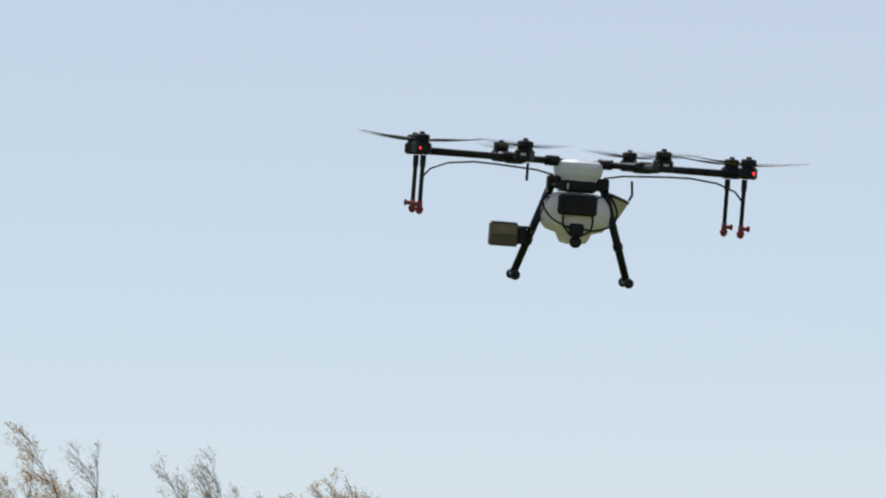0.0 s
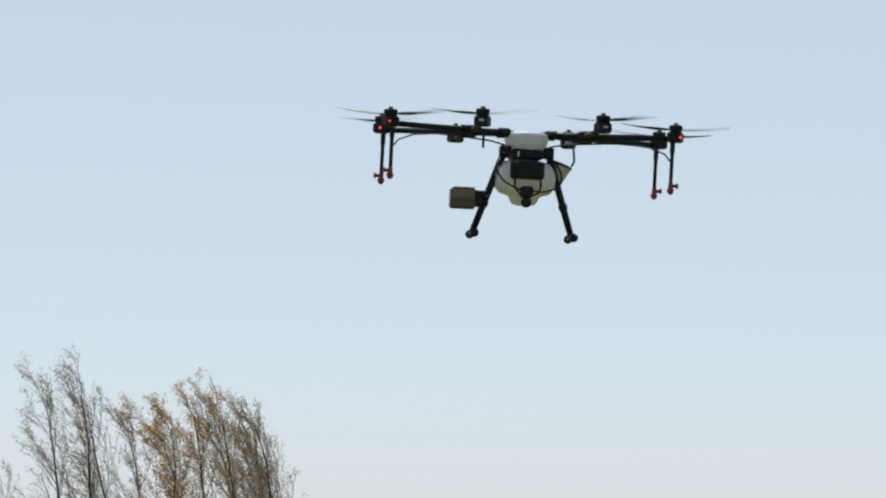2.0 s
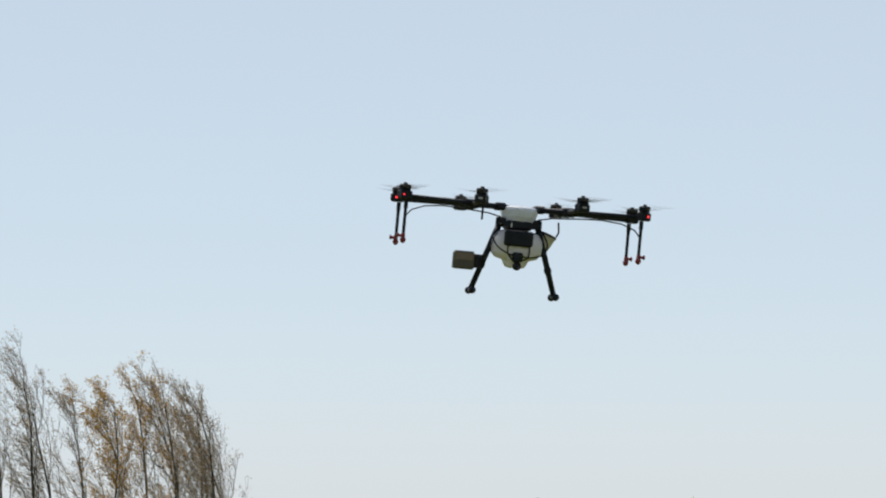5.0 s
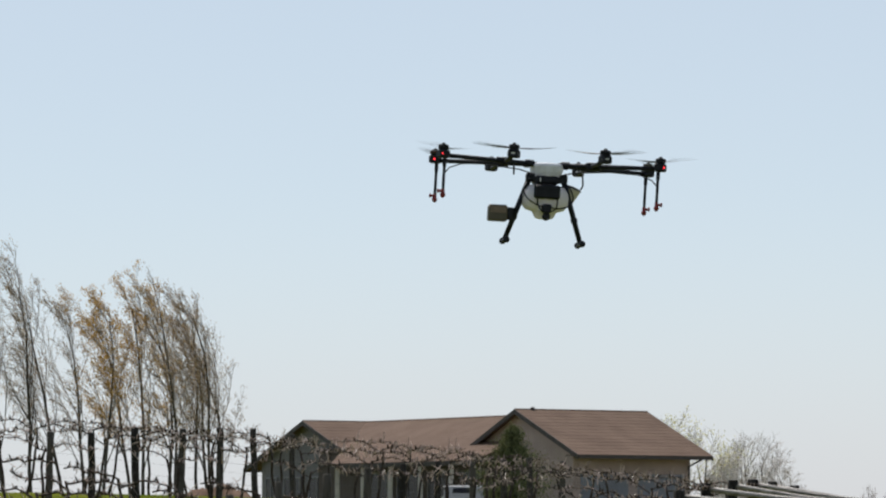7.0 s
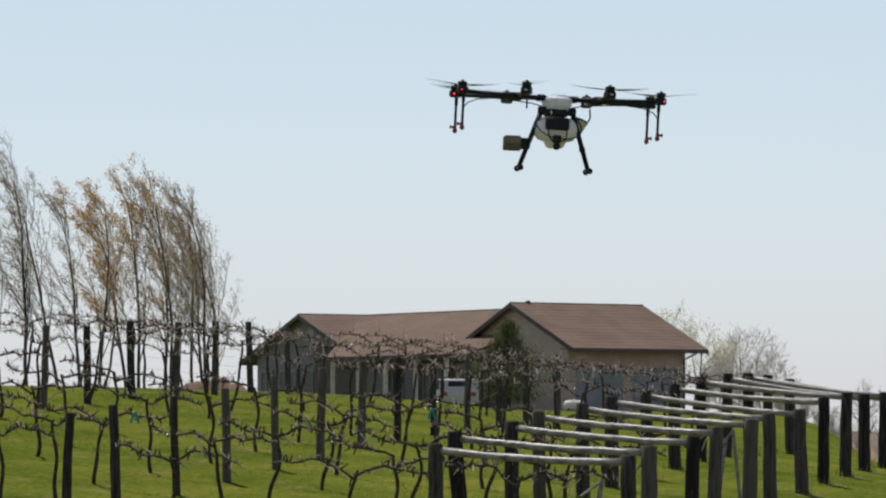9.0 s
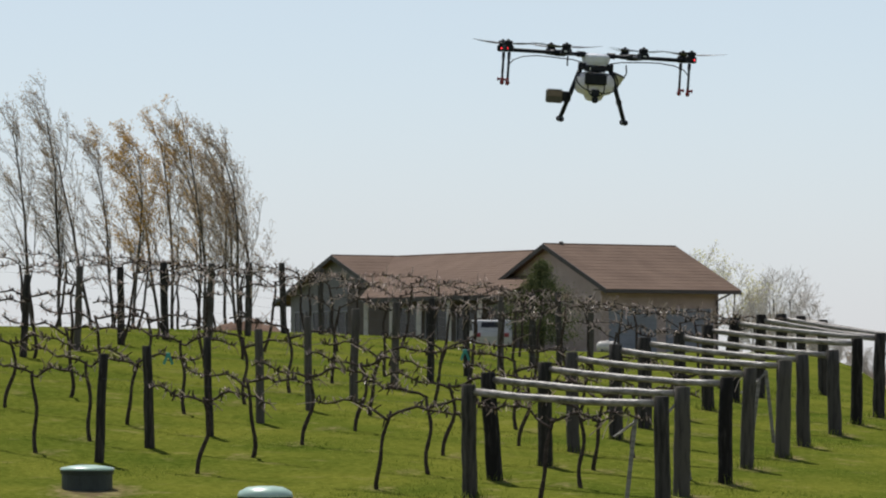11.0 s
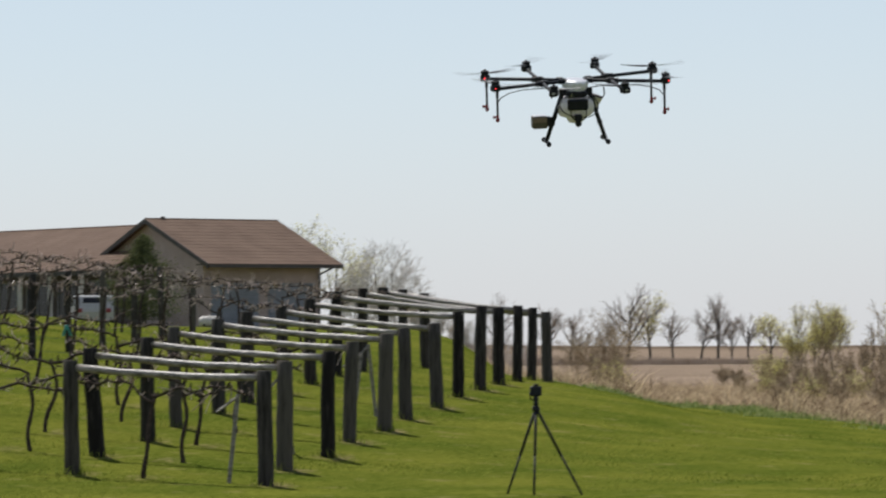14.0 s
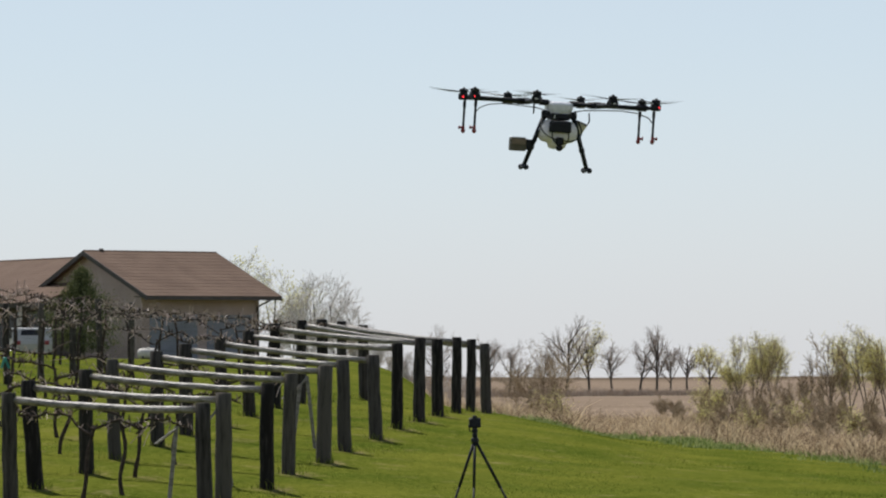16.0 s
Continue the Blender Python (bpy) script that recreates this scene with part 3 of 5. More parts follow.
# ---------------------------------------------------------------- drone
def build_drone():
    d = thing("spraying_drone", "eight-rotor crop-spraying drone with white tank, flying", "drone")
    # central hub
    hub = Geo()
    hub.lathe([(0.05, -0.062), (0.085, -0.055), (0.105, -0.02), (0.112, 0.015), (0.108, 0.03), (0.085, 0.04), (0.03, 0.046)], 16, pose(0, 0, 0, 0, 0, 11.25), 0.95, 1.25)
    part("hub_shell", hub, WHITE_SHELL, d, "white plastic hub cover", smooth=False)
    part("hub_plate", Geo().box(-0.09, 0.09, -0.11, 0.11, -0.085, -0.058, 0.008), BLACK_SHELL, d)
    props = []
    R = 0.75
    for k in range(8):
        a = radians(22.5 + 45 * k)
        c, s = math.cos(a), math.sin(a)
        m = pose(0, 0, 0, 0, 0, 22.5 + 45 * k)
        if abs(c) > 0.9:
            arm = part("arm", Geo().tube([m @ Vector(p) for p in ((0.07, 0, -0.002), (0.3, 0, 0), (0.72, 0, 0))], 0.0145, 12), BLACK, d, "long black carbon-fibre arm", smooth=True)
            part("arm_socket", Geo().tube([m @ Vector((0.1, 0, 0)), m @ Vector((0.15, 0, 0))], 0.0225, 12), BLACK_SHELL, arm)
            j = Geo().tube([m @ Vector((0.26, 0, 0)), m @ Vector((0.36, 0, 0))], 0.0225, 12)
            j.box(-0.03, 0.03, -0.022, 0.022, -0.026, 0.024, 0.006, m @ pose(0.3, 0, 0))
            part("fold_joint", j, BLACK_SHELL, arm, "black folding clamp")
        else:
            root = Vector((0.277 * (1 if c > 0 else -1), 0.115 * (1 if s > 0 else -1), 0))
            tip = Vector((R * c, R * s, 0))
            arm = part("arm", Geo().tube([root, root.lerp(tip, 0.5), root.lerp(tip, 0.97)], 0.0135, 12), BLACK, d, "black branch arm clamped to the long arm", smooth=True)
        pod = Geo()
        pod.box(-0.036, 0.034, -0.034, 0.034, -0.018, 0.034, 0.008, m @ pose(R, 0, 0))
        pod.box(-0.024, 0.024, -0.028, 0.028, 0.03, 0.042, 0.004, m @ pose(R, 0, 0))
        mp = part("motor_mount", pod, BLACK_SHELL, arm, "black motor mount")
        mo = Geo().lathe([(0.02, 0.038), (0.032, 0.042), (0.034, 0.06), (0.03, 0.066), (0.012, 0.069), (0.01, 0.078)], 18, pose(R * c, R * s, 0))
        part("motor", mo, BLACK, arm, "black brushless motor", smooth=False)
        part("motor_band", Geo().lathe([(0.032, 0.046), (0.0348, 0.047), (0.0348, 0.05), (0.032, 0.051)], 18, pose(R * c, R * s, 0)), BLACK, arm)
        if abs(s) > 0.9:
            q = m @ Vector((R - 0.04, 0, 0))
            part("label", Geo().box(-0.02, 0.02, -0.0015, 0.0015, 0.006, 0.016, 0, pose(R * c, R * s - 0.0365, 0)), LABEL_GREY, mp, "pale grey label")
        # folding two-blade rotor
        pr = new("propeller")
        pr.parent = d
        pr.location = (R * c, R * s, 0.076)
        pr["label"] = "black two-blade folding propeller"
        hubp = Geo().lathe([(0.012, -0.006), (0.021, -0.004), (0.021, 0.005), (0.01, 0.009)], 12)
        part("clamp", hubp, BLACK_SHELL, pr)
        for sg in (0, 180):
            g = Geo()
            st = [(0.018, 0.016, 12), (0.05, 0.03, 20), (0.1, 0.042, 17), (0.16, 0.037, 12), (0.22, 0.029, 8), (0.255, 0.02, 6), (0.267, 0.007, 5)]
            v, f = [], []
            for r, w, tw in st:
                t = radians(tw) * (1 if k % 2 else -1)
                for u, th in ((-0.5, 0), (-0.1, 0.0026), (0.5, 0), (-0.1, -0.0014)):
                    y, z = u * w, th
                    v.append((r, y * math.cos(t) - z * math.sin(t), 0.001 + y * math.sin(t) + z * math.cos(t) + 0.07 * r * r / 0.267))
            n = len(st)
            for i in range(n - 1):
                for q in range(4):
                    f.append((4 * i + q, 4 * i + (q + 1) % 4, 4 * i + 4 + (q + 1) % 4, 4 * i + 4 + q))
            f += [(3, 2, 1, 0), tuple(4 * (n - 1) + q for q in range(4))]
            g.add(v, f)
            part("blade", g, BLADE, pr, at=pose(0, 0, 0, 0, 0, sg), smooth=True)
        props.append((pr, k))
        # side arms carry a drop tube and a red nozzle
        if abs(c) > 0.9:
            sx = 1 if c > 0 else -1
            x, y = R * c - 0.012 * sx, R * s
            boom = part("nozzle_tube", Geo().tube([(x, y, -0.02), (x, y, -0.07)], 0.0125, 10).tube([(x, y, -0.06), (x, y, -0.218)], 0.0095, 10), BLACK, arm, "black drop tube")
            nz = Geo()
            nz.lathe([(0.006, -0.27), (0.014, -0.262), (0.018, -0.248), (0.012, -0.238), (0.011, -0.214), (0.008, -0.21)], 12, pose(x, y, 0))
            nz.tube([(x, y, -0.229), (x + sx * 0.03, y, -0.227)], 0.009, 10)
            nz.lathe([(0.01, 0), (0.014, 0.003), (0.014, 0.009), (0.007, 0.012)], 10, Matrix.Translation((x + sx * 0.026, y, -0.227)) @ pose(0, 0, 0, 0, 90 * sx, 0))
            part("nozzle", nz, RED, boom, "red spray nozzle")
            if s < 0 or c < 0:
                part("status_lamp", Geo().lathe([(0.003, -0.004), (0.006, -0.003), (0.006, 0.002), (0.002, 0.004)], 10, Matrix.Translation((x + sx * (0.03 if c > 0 else 0.02), y - 0.037, 0.008)) @ pose(0, 0, 0, 90, 0, 0)), LED, mp, "lit red position lamp")
            if s > 0:
                continue
            # liquid hose under the arm
            h = [m @ Vector(p) for p in ((R - 0.01, 0, -0.12), (R - 0.05, 0, -0.075), (R - 0.13, 0, -0.045), (R - 0.25, 0, -0.032), (0.4, 0, -0.034), (0.2, 0, -0.045), (0.12, 0, -0.06), (0.09, 0, -0.09))]
            part("hose", Geo().tube(h, 0.0042, 6), BLACK, arm, smooth=True)
    # everything under the hub hangs from one frame height
    low = len(d.children)
    # landing gear
    for sx in (-1, 1):
        top, foot = Vector((sx * 0.105, -0.03, -0.05)), Vector((sx * 0.243, 0.0, -0.458))
        leg = part("landing_leg", Geo().tube([top, top.lerp(foot, 0.5), foot], [0.019, 0.0175, 0.0165], 12), BLACK, d, "black carbon-fibre landing leg", smooth=True)
        c0 = top.lerp(foot, 0.62)
        c1 = top.lerp(foot, 0.68)
        part("leg_collar", Geo().tube([c0, c1], 0.022, 12), BLACK_SHELL, leg)
        part("clamp", Geo().box(-0.028, 0.028, -0.03, 0.03, -0.035, 0.02, 0.006, Matrix.Translation(top)), BLACK_SHELL, leg)
        sk = part("skid", Geo().tube([(sx * 0.243, -0.125, -0.466), (sx * 0.243, 0.125, -0.466)], 0.012, 10), BLACK, leg, smooth=True)
        for y in (-0.12, 0.12):
            part("rubber_foot", Geo().lathe([(0.008, -0.026), (0.018, -0.022), (0.022, -0.005), (0.02, 0.012), (0.008, 0.018)], 12, Matrix.Translation((sx * 0.243, y, -0.466)) @ pose(0, 0, 0, 90, 0, 0)), BLACK_SHELL, leg, "round rubber foot")
    # liquid tank with filler neck
    prof = [(0.03, -0.318), (0.056, -0.312), (0.068, -0.295), (0.078, -0.272), (0.125, -0.258), (0.15, -0.228), (0.157, -0.18), (0.15, -0.145), (0.13, -0.115), (0.09, -0.1), (0.03, -0.096)]
    tank = part("tank", Geo().lathe(prof, 28, sx=1.0, sy=0.85), TANK, d, "translucent white spray tank", smooth=True)
    fm = Matrix.Translation((0.148, 0.02, -0.195)) @ pose(0, 0, 0, 0, 20, 0)
    part("filler_neck", Geo().lathe([(0.03, -0.03), (0.036, 0.0), (0.043, 0.035), (0.05, 0.075), (0.053, 0.088), (0.02, 0.09)], 20, fm), FUNNEL, tank, "cream filler neck", smooth=True)
    part("filler_cap", Geo().lathe([(0.055, 0.086), (0.0555, 0.096), (0.045, 0.1), (0.02, 0.101)], 20, fm), FASCIA, tank, "dark filler cap")
    part("stay", Geo().tube([(0.232, -0.02, -0.03), (0.238, -0.02, -0.09), (0.226, -0.01, -0.115)], 0.0055, 8), BLACK, d)
    part("antenna", Geo().tube([(-0.24, -0.3, -0.02), (-0.24, -0.3, -0.095)], 0.006, 8), BLACK, d, "short rod antenna")
    # electronics on the front of the tank
    part("battery_case", Geo().box(-0.083, 0.077, -0.12, 0.09, -0.128, -0.078, 0.012), BLACK_SHELL, d, "black battery case")
    part("battery_strap", Geo().box(-0.052, -0.045, -0.123, -0.119, -0.118, -0.092), METAL, d)
    part("tray_edge", Geo().box(-0.085, 0.08, -0.135, -0.115, -0.138, -0.132), METAL, d)
    part("control_box", Geo().box(-0.086, 0.08, -0.165, -0.11, -0.226, -0.138, 0.01), BLACK_SHELL, d, "black control box")
    pump = Geo().box(-0.03, 0.03, -0.155, -0.1, -0.285, -0.228, 0.008)
    pump.lathe([(0.008, -0.03), (0.02, -0.026), (0.026, -0.006), (0.026, 0.01), (0.012, 0.02)], 14, Matrix.Translation((0.0, -0.13, -0.307)) @ pose(0, 0, 0, 90, 0, 0))
    part("pump", pump, BLACK_SHELL, d, "black pump")
    part("valve", Geo().box(-0.05, -0.028, -0.135, -0.1, -0.275, -0.245, 0.005), METAL, d)
    hoses = [((-0.13, -0.08, -0.13), (-0.15, -0.11, -0.18), (-0.12, -0.14, -0.235), (-0.06, -0.15, -0.27), (-0.02, -0.15, -0.28)),
             ((0.02, -0.15, -0.28), (0.07, -0.15, -0.286), (0.13, -0.13, -0.27), (0.165, -0.1, -0.24), (0.17, -0.08, -0.19), (0.14, -0.06, -0.13)),
             ((-0.06, -0.13, -0.225), (-0.058, -0.15, -0.27), (-0.03, -0.16, -0.305), (0.0, -0.16, -0.312)),
             ((0.065, -0.13, -0.225), (0.065, -0.15, -0.26), (0.05, -0.16, -0.295), (0.0, -0.16, -0.312)),
             ((0.08, -0.1, -0.09), (0.1, -0.1, -0.11), (0.095, -0.11, -0.14), (0.07, -0.12, -0.15)),
             ((-0.1, -0.05, -0.06), (-0.12, -0.08, -0.1), (-0.08, -0.1, -0.1)),
             ((-0.235, -0.02, -0.3), (-0.19, -0.05, -0.285), (-0.165, -0.05, -0.265), (-0.16, -0.05, -0.22), (-0.12, -0.06, -0.12))]
    for i, h in enumerate(hoses):
        pts = [Vector(p) for p in h]
        fine = []
        for a in range(len(pts) - 1):
            p0, p1, p2, p3 = pts[max(a - 1, 0)], pts[a], pts[a + 1], pts[min(a + 2, len(pts) - 1)]
            for s in (0, 0.25, 0.5, 0.75):
                fine.append(0.5 * ((2 * p1) + (p2 - p0) * s + (2 * p0 - 5 * p1 + 4 * p2 - p3) * s * s + (3 * p1 - p0 - 3 * p2 + p3) * s ** 3))
        fine.append(pts[-1])
        part("hose", Geo().tube(fine, 0.0032 if i > 3 else 0.0048, 6), BLACK, d, smooth=True)
    # pack strapped to one leg
    pk = part("pack", Geo().box(-0.36, -0.238, -0.05, 0.05, -0.348, -0.248, 0.008), KHAKI_PACK, d, "khaki and tan box strapped to the leg")
    part("pack_front", Geo().box(-0.352, -0.246, -0.054, -0.0505, -0.296, -0.254), TAN_PACK, pk, "pale tan front panel")
    part("pack_lid", Geo().box(-0.354, -0.244, -0.047, 0.047, -0.2475, -0.243, 0.002), METAL, pk)
    part("pack_bracket", Geo().box(-0.2375, -0.2, -0.04, 0.04, -0.335, -0.26, 0.005), BLACK_SHELL, pk)
    part("bracket_pin", Geo().tube([(-0.24, -0.03, -0.262), (-0.185, -0.03, -0.262)], 0.006, 8), BLACK, pk)
    for o in list(d.children)[low:]:
        o.location.z -= 0.032
    return d, props


drone, PROPS = build_drone()

# ---------------------------------------------------------------- line posts, wires and vines
def build_vine(seed, wire=1.12):
    """A bare trained grapevine: crooked trunk, two cordons along the wire, pruned canes."""
    rnd = random.Random(seed)
    vine = thing("grapevine", "bare pruned grapevine trained along a trellis wire", "grapevine", "vines in the rows")
    top = wire + rnd.uniform(-0.08, 0.06)
    wob = rnd.uniform(-0.12, 0.12)
    ph = rnd.uniform(0, 6)
    trunk = []
    for i in range(11):
        s = i / 10
        trunk.append(Vector((wob * math.sin(s * 3.0 + ph) - wob * math.sin(ph) + 0.03 * math.sin(s * 9 + ph), 0.04 * math.sin(s * 5 + ph * 2), -0.05 + (top + 0.05) * s)))
    part("trunk", Geo().tube(trunk, [0.033 - 0.011 * i / 10 + rnd.uniform(-0.003, 0.004) for i in range(11)], 8), VINE, vine, "dark shaggy-barked trunk", smooth=True)
    canes, spurs = Geo(), Geo()
    for sg in (-1, 1):
        L = rnd.uniform(1.05, 1.4)
        path = []
        low = trunk[-1] - Vector((0, 0, rnd.uniform(0.02, 0.14)))
        for i in range(10):
            s = i / 9
            x = low.x + sg * L * s
            path.append(Vector((x, low.y + 0.05 * math.sin(s * 6 + ph), low.z + 0.14 * min(1, s * 3) - 0.103 * sg * L * s + 0.035 * math.sin(s * 8 + ph + sg) + rnd.uniform(-0.025, 0.025))))
        part("cordon", Geo().tube(path, [(0.02 if wire < 1.3 else 0.013) - 0.008 * i / 9 + rnd.uniform(-0.002, 0.003) for i in range(10)], 6), VINE, vine, smooth=True)
        for q in range(16 if wire < 1.3 else 9):   # dark stubby spurs
            i = rnd.randrange(0, 9)
            p = path[i].lerp(path[i + 1], rnd.random())
            d = Vector((rnd.uniform(-1, 1) * 0.8, rnd.uniform(-0.5, 0.5), rnd.uniform(0.2, 1.0) if rnd.random() < 0.75 else rnd.uniform(-1, 0))).normalized()
            ln = rnd.uniform(0.04, 0.13)
            spurs.tube([p, p + d * ln * 0.6, p + d * ln + Vector((rnd.uniform(-1, 1), 0, rnd.uniform(-0.5, 0.7))) * ln * 0.4], [0.014, 0.012, 0.008], 4)
        for q in range(28 if wire < 1.3 else 30):
            i = rnd.randrange(1, 9)
            p = path[i].lerp(path[i + 1], rnd.random())
            up = rnd.random()
            d = Vector((rnd.uniform(-1, 1) * 1.1, rnd.uniform(-0.6, 0.6), 0.9 if up < 0.55 else rnd.uniform(-0.9, 0.3))).normalized()
            ln = rnd.uniform(0.05, 0.13) if rnd.random() < 0.9 else rnd.uniform(0.16, 0.32)
            bend = Vector((rnd.uniform(-1, 1), rnd.uniform(-0.5, 0.5), rnd.uniform(-0.9, 0.3))) * ln * 0.35
            mid = p + d * ln * 0.5 + bend * rnd.uniform(-0.6, 0.6)
            canes.tube([p, mid, p + d * ln + bend], [0.0085, 0.007, 0.005], 4)
            if rnd.random() < 0.5:
                d2 = Vector((rnd.uniform(-1, 1), rnd.uniform(-0.6, 0.6), rnd.uniform(-0.3, 1))).normalized()
                canes.tube([mid, mid + d2 * ln * 0.5], [0.006, 0.0045], 4)
    sp = part("spur_growth", spurs, VINE, vine, "dark gnarled spurs")
    sp["kind"] = "stuff"
    c = part("cane_growth", canes, CANE, vine, "short pale pruned canes")
    c["kind"] = "stuff"
    return vine


def build_vineyard():
    rnd = random.Random(21)
    kinds = [build_vine(s) for s in range(6)] + [build_vine(20 + s, 1.33) for s in range(5)]
    used = [False] * 11
    for k, (u, v) in enumerate(ROWS):
        o = Vector((u, v, 0))
        e0, e1 = Vector(spot(u, v)), Vector(spot(u + ROW_DIR.x * 15, v + ROW_DIR.y * 15))
        yawed = math.degrees(math.atan2(e0.y - e1.y, e0.x - e1.x))
        # vines: one under the brace, then one every 2.3 m
        for j in range(1 if k > 4 else 0, 9 if k < 9 else 7):
            s = (1.8, 4.05, 6.6, 9.1, 11.6, 14.1, 16.6, 19.1, 21.4)[j] + rnd.uniform(-0.25, 0.25) - 0.35 * (k % 2)
            p = o + ROW_DIR * s
            if p.x < -0.27 * p.y - 1.5:
                continue
            i = rnd.randrange(6) if k < 6 else 6 + rnd.randrange(5)
            px, py = spot(p.x, p.y)
            m = pose(px, py, gz(px, py), 0, 0, yawed + rnd.uniform(-5, 5))
            if not used[i]:
                used[i] = True
                kinds[i].matrix_world = m
            else:
                copy_thing(kinds[i], m)
        stations = [2.62]
        for s in (7.74, 13.4, 18.9)[:3 if k < 9 else 2]:
            s += (0.4, 0.16, 0.15, -0.05, 0.0, -0.08)[k] if k < 6 and s < 8 else (0.55 if s > 8 else 0.0)
            p = o + ROW_DIR * s
            if p.x < -0.27 * p.y - 1.5:
                continue
            stations.append(s)
            px, py = spot(p.x, p.y)
            lp = thing("line_post", "slim weathered grey line post in the vine row", "post", "line posts in the rows", at=pose(px, py, gz(px, py)))
            part("post", post_geo(1.5 + rnd.uniform(-0.04, 0.08), rnd.uniform(0.062, 0.078), (rnd.uniform(-0.07, 0.07), rnd.uniform(-0.05, 0.05)), 300 + 10 * k + int(s)), LINE_WOOD, lp, smooth=True)
        g = Geo()
        pts = []
        for s in stations:
            p = o + ROW_DIR * s
            px, py = spot(p.x, p.y)
            pts.append(Vector((px, py, gz(px, py) + 1.2)))
        if len(pts) > 1:
            g.tube(pts, 0.002, 4)
            w = part("wire", g, WIRE, None)
            tagged(w, "galvanised trellis wire strung along the vine row", "wire", "trellis wires")
    for i in range(11):
        if not used[i]:
            px, py = spot(-9.5 + i * 0.3, 52 + i)
            kinds[i].matrix_world = pose(px, py, gz(px, py))


build_vineyard()


def build_stakes():
    """Grey steel stakes and props leaning at the row ends."""
    for k, lean in ((0, 6), (2, -8), (4, 7), (5, -6)):
        u, v = ROWS[k]
        p = Vector((*spot(u + ROW_DIR.x * 0.5, v + ROW_DIR.y * 0.5), 0))
        z = gz(p.x, p.y)
        st = thing("steel_stake", "thin grey steel stake with a slanting prop", "stake", "stakes at the row ends", at=pose(p.x, p.y, z, 0, lean, 0))
        part("stake", Geo().box(-0.028, 0.028, -0.006, 0.006, -0.2, 1.18).box(-0.005, 0.005, -0.02, -0.0065, -0.2, 1.18), RAIL_WOOD, st)
        part("prop", Geo().tube([(0.0, -0.02, 1.15), (-0.26, -0.02, 0.92)], 0.02, 6), RAIL_WOOD, st)


build_stakes()

# ---------------------------------------------------------------- lids and tripod
def build_lids():
    for lu, lv, u in ((-6.29, 28.9, 0.1), (-3.84, 28.62, -0.03)):
        x, y = spot(lu, lv)
        t = thing("septic_riser", "round tank riser with pale green domed lid in the lawn", "tank lid", "green lids in the lawn", at=pose(x, y, gz(x, y)))
        rim = 0.0 if u > 0 else 0.07         # one lid sits low over its riser
        part("riser", Geo().lathe([(0.34, -0.1), (0.345, 0.0), (0.345, 0.11 + u - rim), (0.36, 0.115 + u - rim), (0.365, 0.16 + u - rim), (0.3, 0.162 + u - rim)], 32), RISER_GREEN, t, "dark green ribbed riser")
        part("lid", Geo().lathe([(0.368, 0.164 + u - rim), (0.37, 0.174 + u - rim), (0.345, 0.198 + u - rim * 0.5), (0.24, 0.22 + u), (0.12, 0.233 + u), (0.02, 0.236 + u)], 32), LID_GREEN, t, "pale green domed lid", smooth=True)
        for k in range(6):
            a = k * math.pi / 3
            part("bolt", Geo().lathe([(0.012, 0.0), (0.012, 0.01), (0.004, 0.013)], 8, pose(0.352 * math.cos(a), 0.352 * math.sin(a), 0.184 + u - rim * 0.9)), METAL, t)


build_lids()


def build_tripod():
    x, y = spot(4.76, 27.55)
    z = gz(x, y)
    t = thing("tripod", "black camera tripod with a small camera, standing on the lawn", "tripod", at=pose(x, y, z - 0.14))
    hub = Vector((0.0, 0, 1.27))
    for fx, fy in ((-0.385, 0.1), (-0.06, -0.32), (0.62 * 0.98, -0.12)):
        fz = gz(x + fx, y + fy) - z + 0.1
        foot = Vector((fx, fy, fz))
        a = hub + (foot - hub) * 0.03
        leg = part("leg", Geo().tube([a, a.lerp(foot, 0.5)], 0.02, 10), BLACK, t, "black telescopic leg", smooth=True)
        part("lower_tube", Geo().tube([a.lerp(foot, 0.48), foot], 0.015, 8), BLACK, leg, smooth=True)
        part("leg_lock", Geo().tube([a.lerp(foot, 0.47), a.lerp(foot, 0.51)], 0.02, 8), BLACK_SHELL, leg)
        part("leg_lock", Geo().tube([a.lerp(foot, 0.74), a.lerp(foot, 0.77)], 0.017, 8), BLACK_SHELL, leg)
    part("centre_column", Geo().tube([(0, 0, 0.98), (0, 0, 1.32)], 0.014, 10), BLACK, t, smooth=True)
    part("crown", Geo().lathe([(0.03, 1.22), (0.05, 1.24), (0.05, 1.28), (0.03, 1.3)], 12), BLACK_SHELL, t)
    head = Geo().lathe([(0.028, 1.3), (0.035, 1.32), (0.03, 1.36), (0.04, 1.38), (0.03, 1.42)], 12)
    part("head", head, BLACK_SHELL, t, "black tripod head")
    part("handle", Geo().tube([(0.02, 0.03, 1.36), (-0.07, -0.04, 1.38), (-0.085, -0.06, 1.46)], 0.009, 6), BLACK, t)
    cm = part("camera_body", Geo().box(-0.075, 0.075, -0.045, 0.05, 1.42, 1.55, 0.015), BLACK_SHELL, t, "small black camera")
    part("lens_barrel", Geo().lathe([(0.036, -0.09), (0.042, -0.085), (0.042, -0.03), (0.03, 0.0)], 16, Matrix.Translation((0, 0.09, 1.485)) @ pose(0, 0, 0, -90, 0, 0)), BLACK, cm)
    part("viewfinder", Geo().box(-0.03, 0.03, -0.03, 0.03, 1.548, 1.578, 0.006), BLACK_SHELL, cm)
    part("screen_edge", Geo().box(-0.055, 0.055, -0.049, -0.0455, 1.44, 1.53), BLACK, cm)


build_tripod()

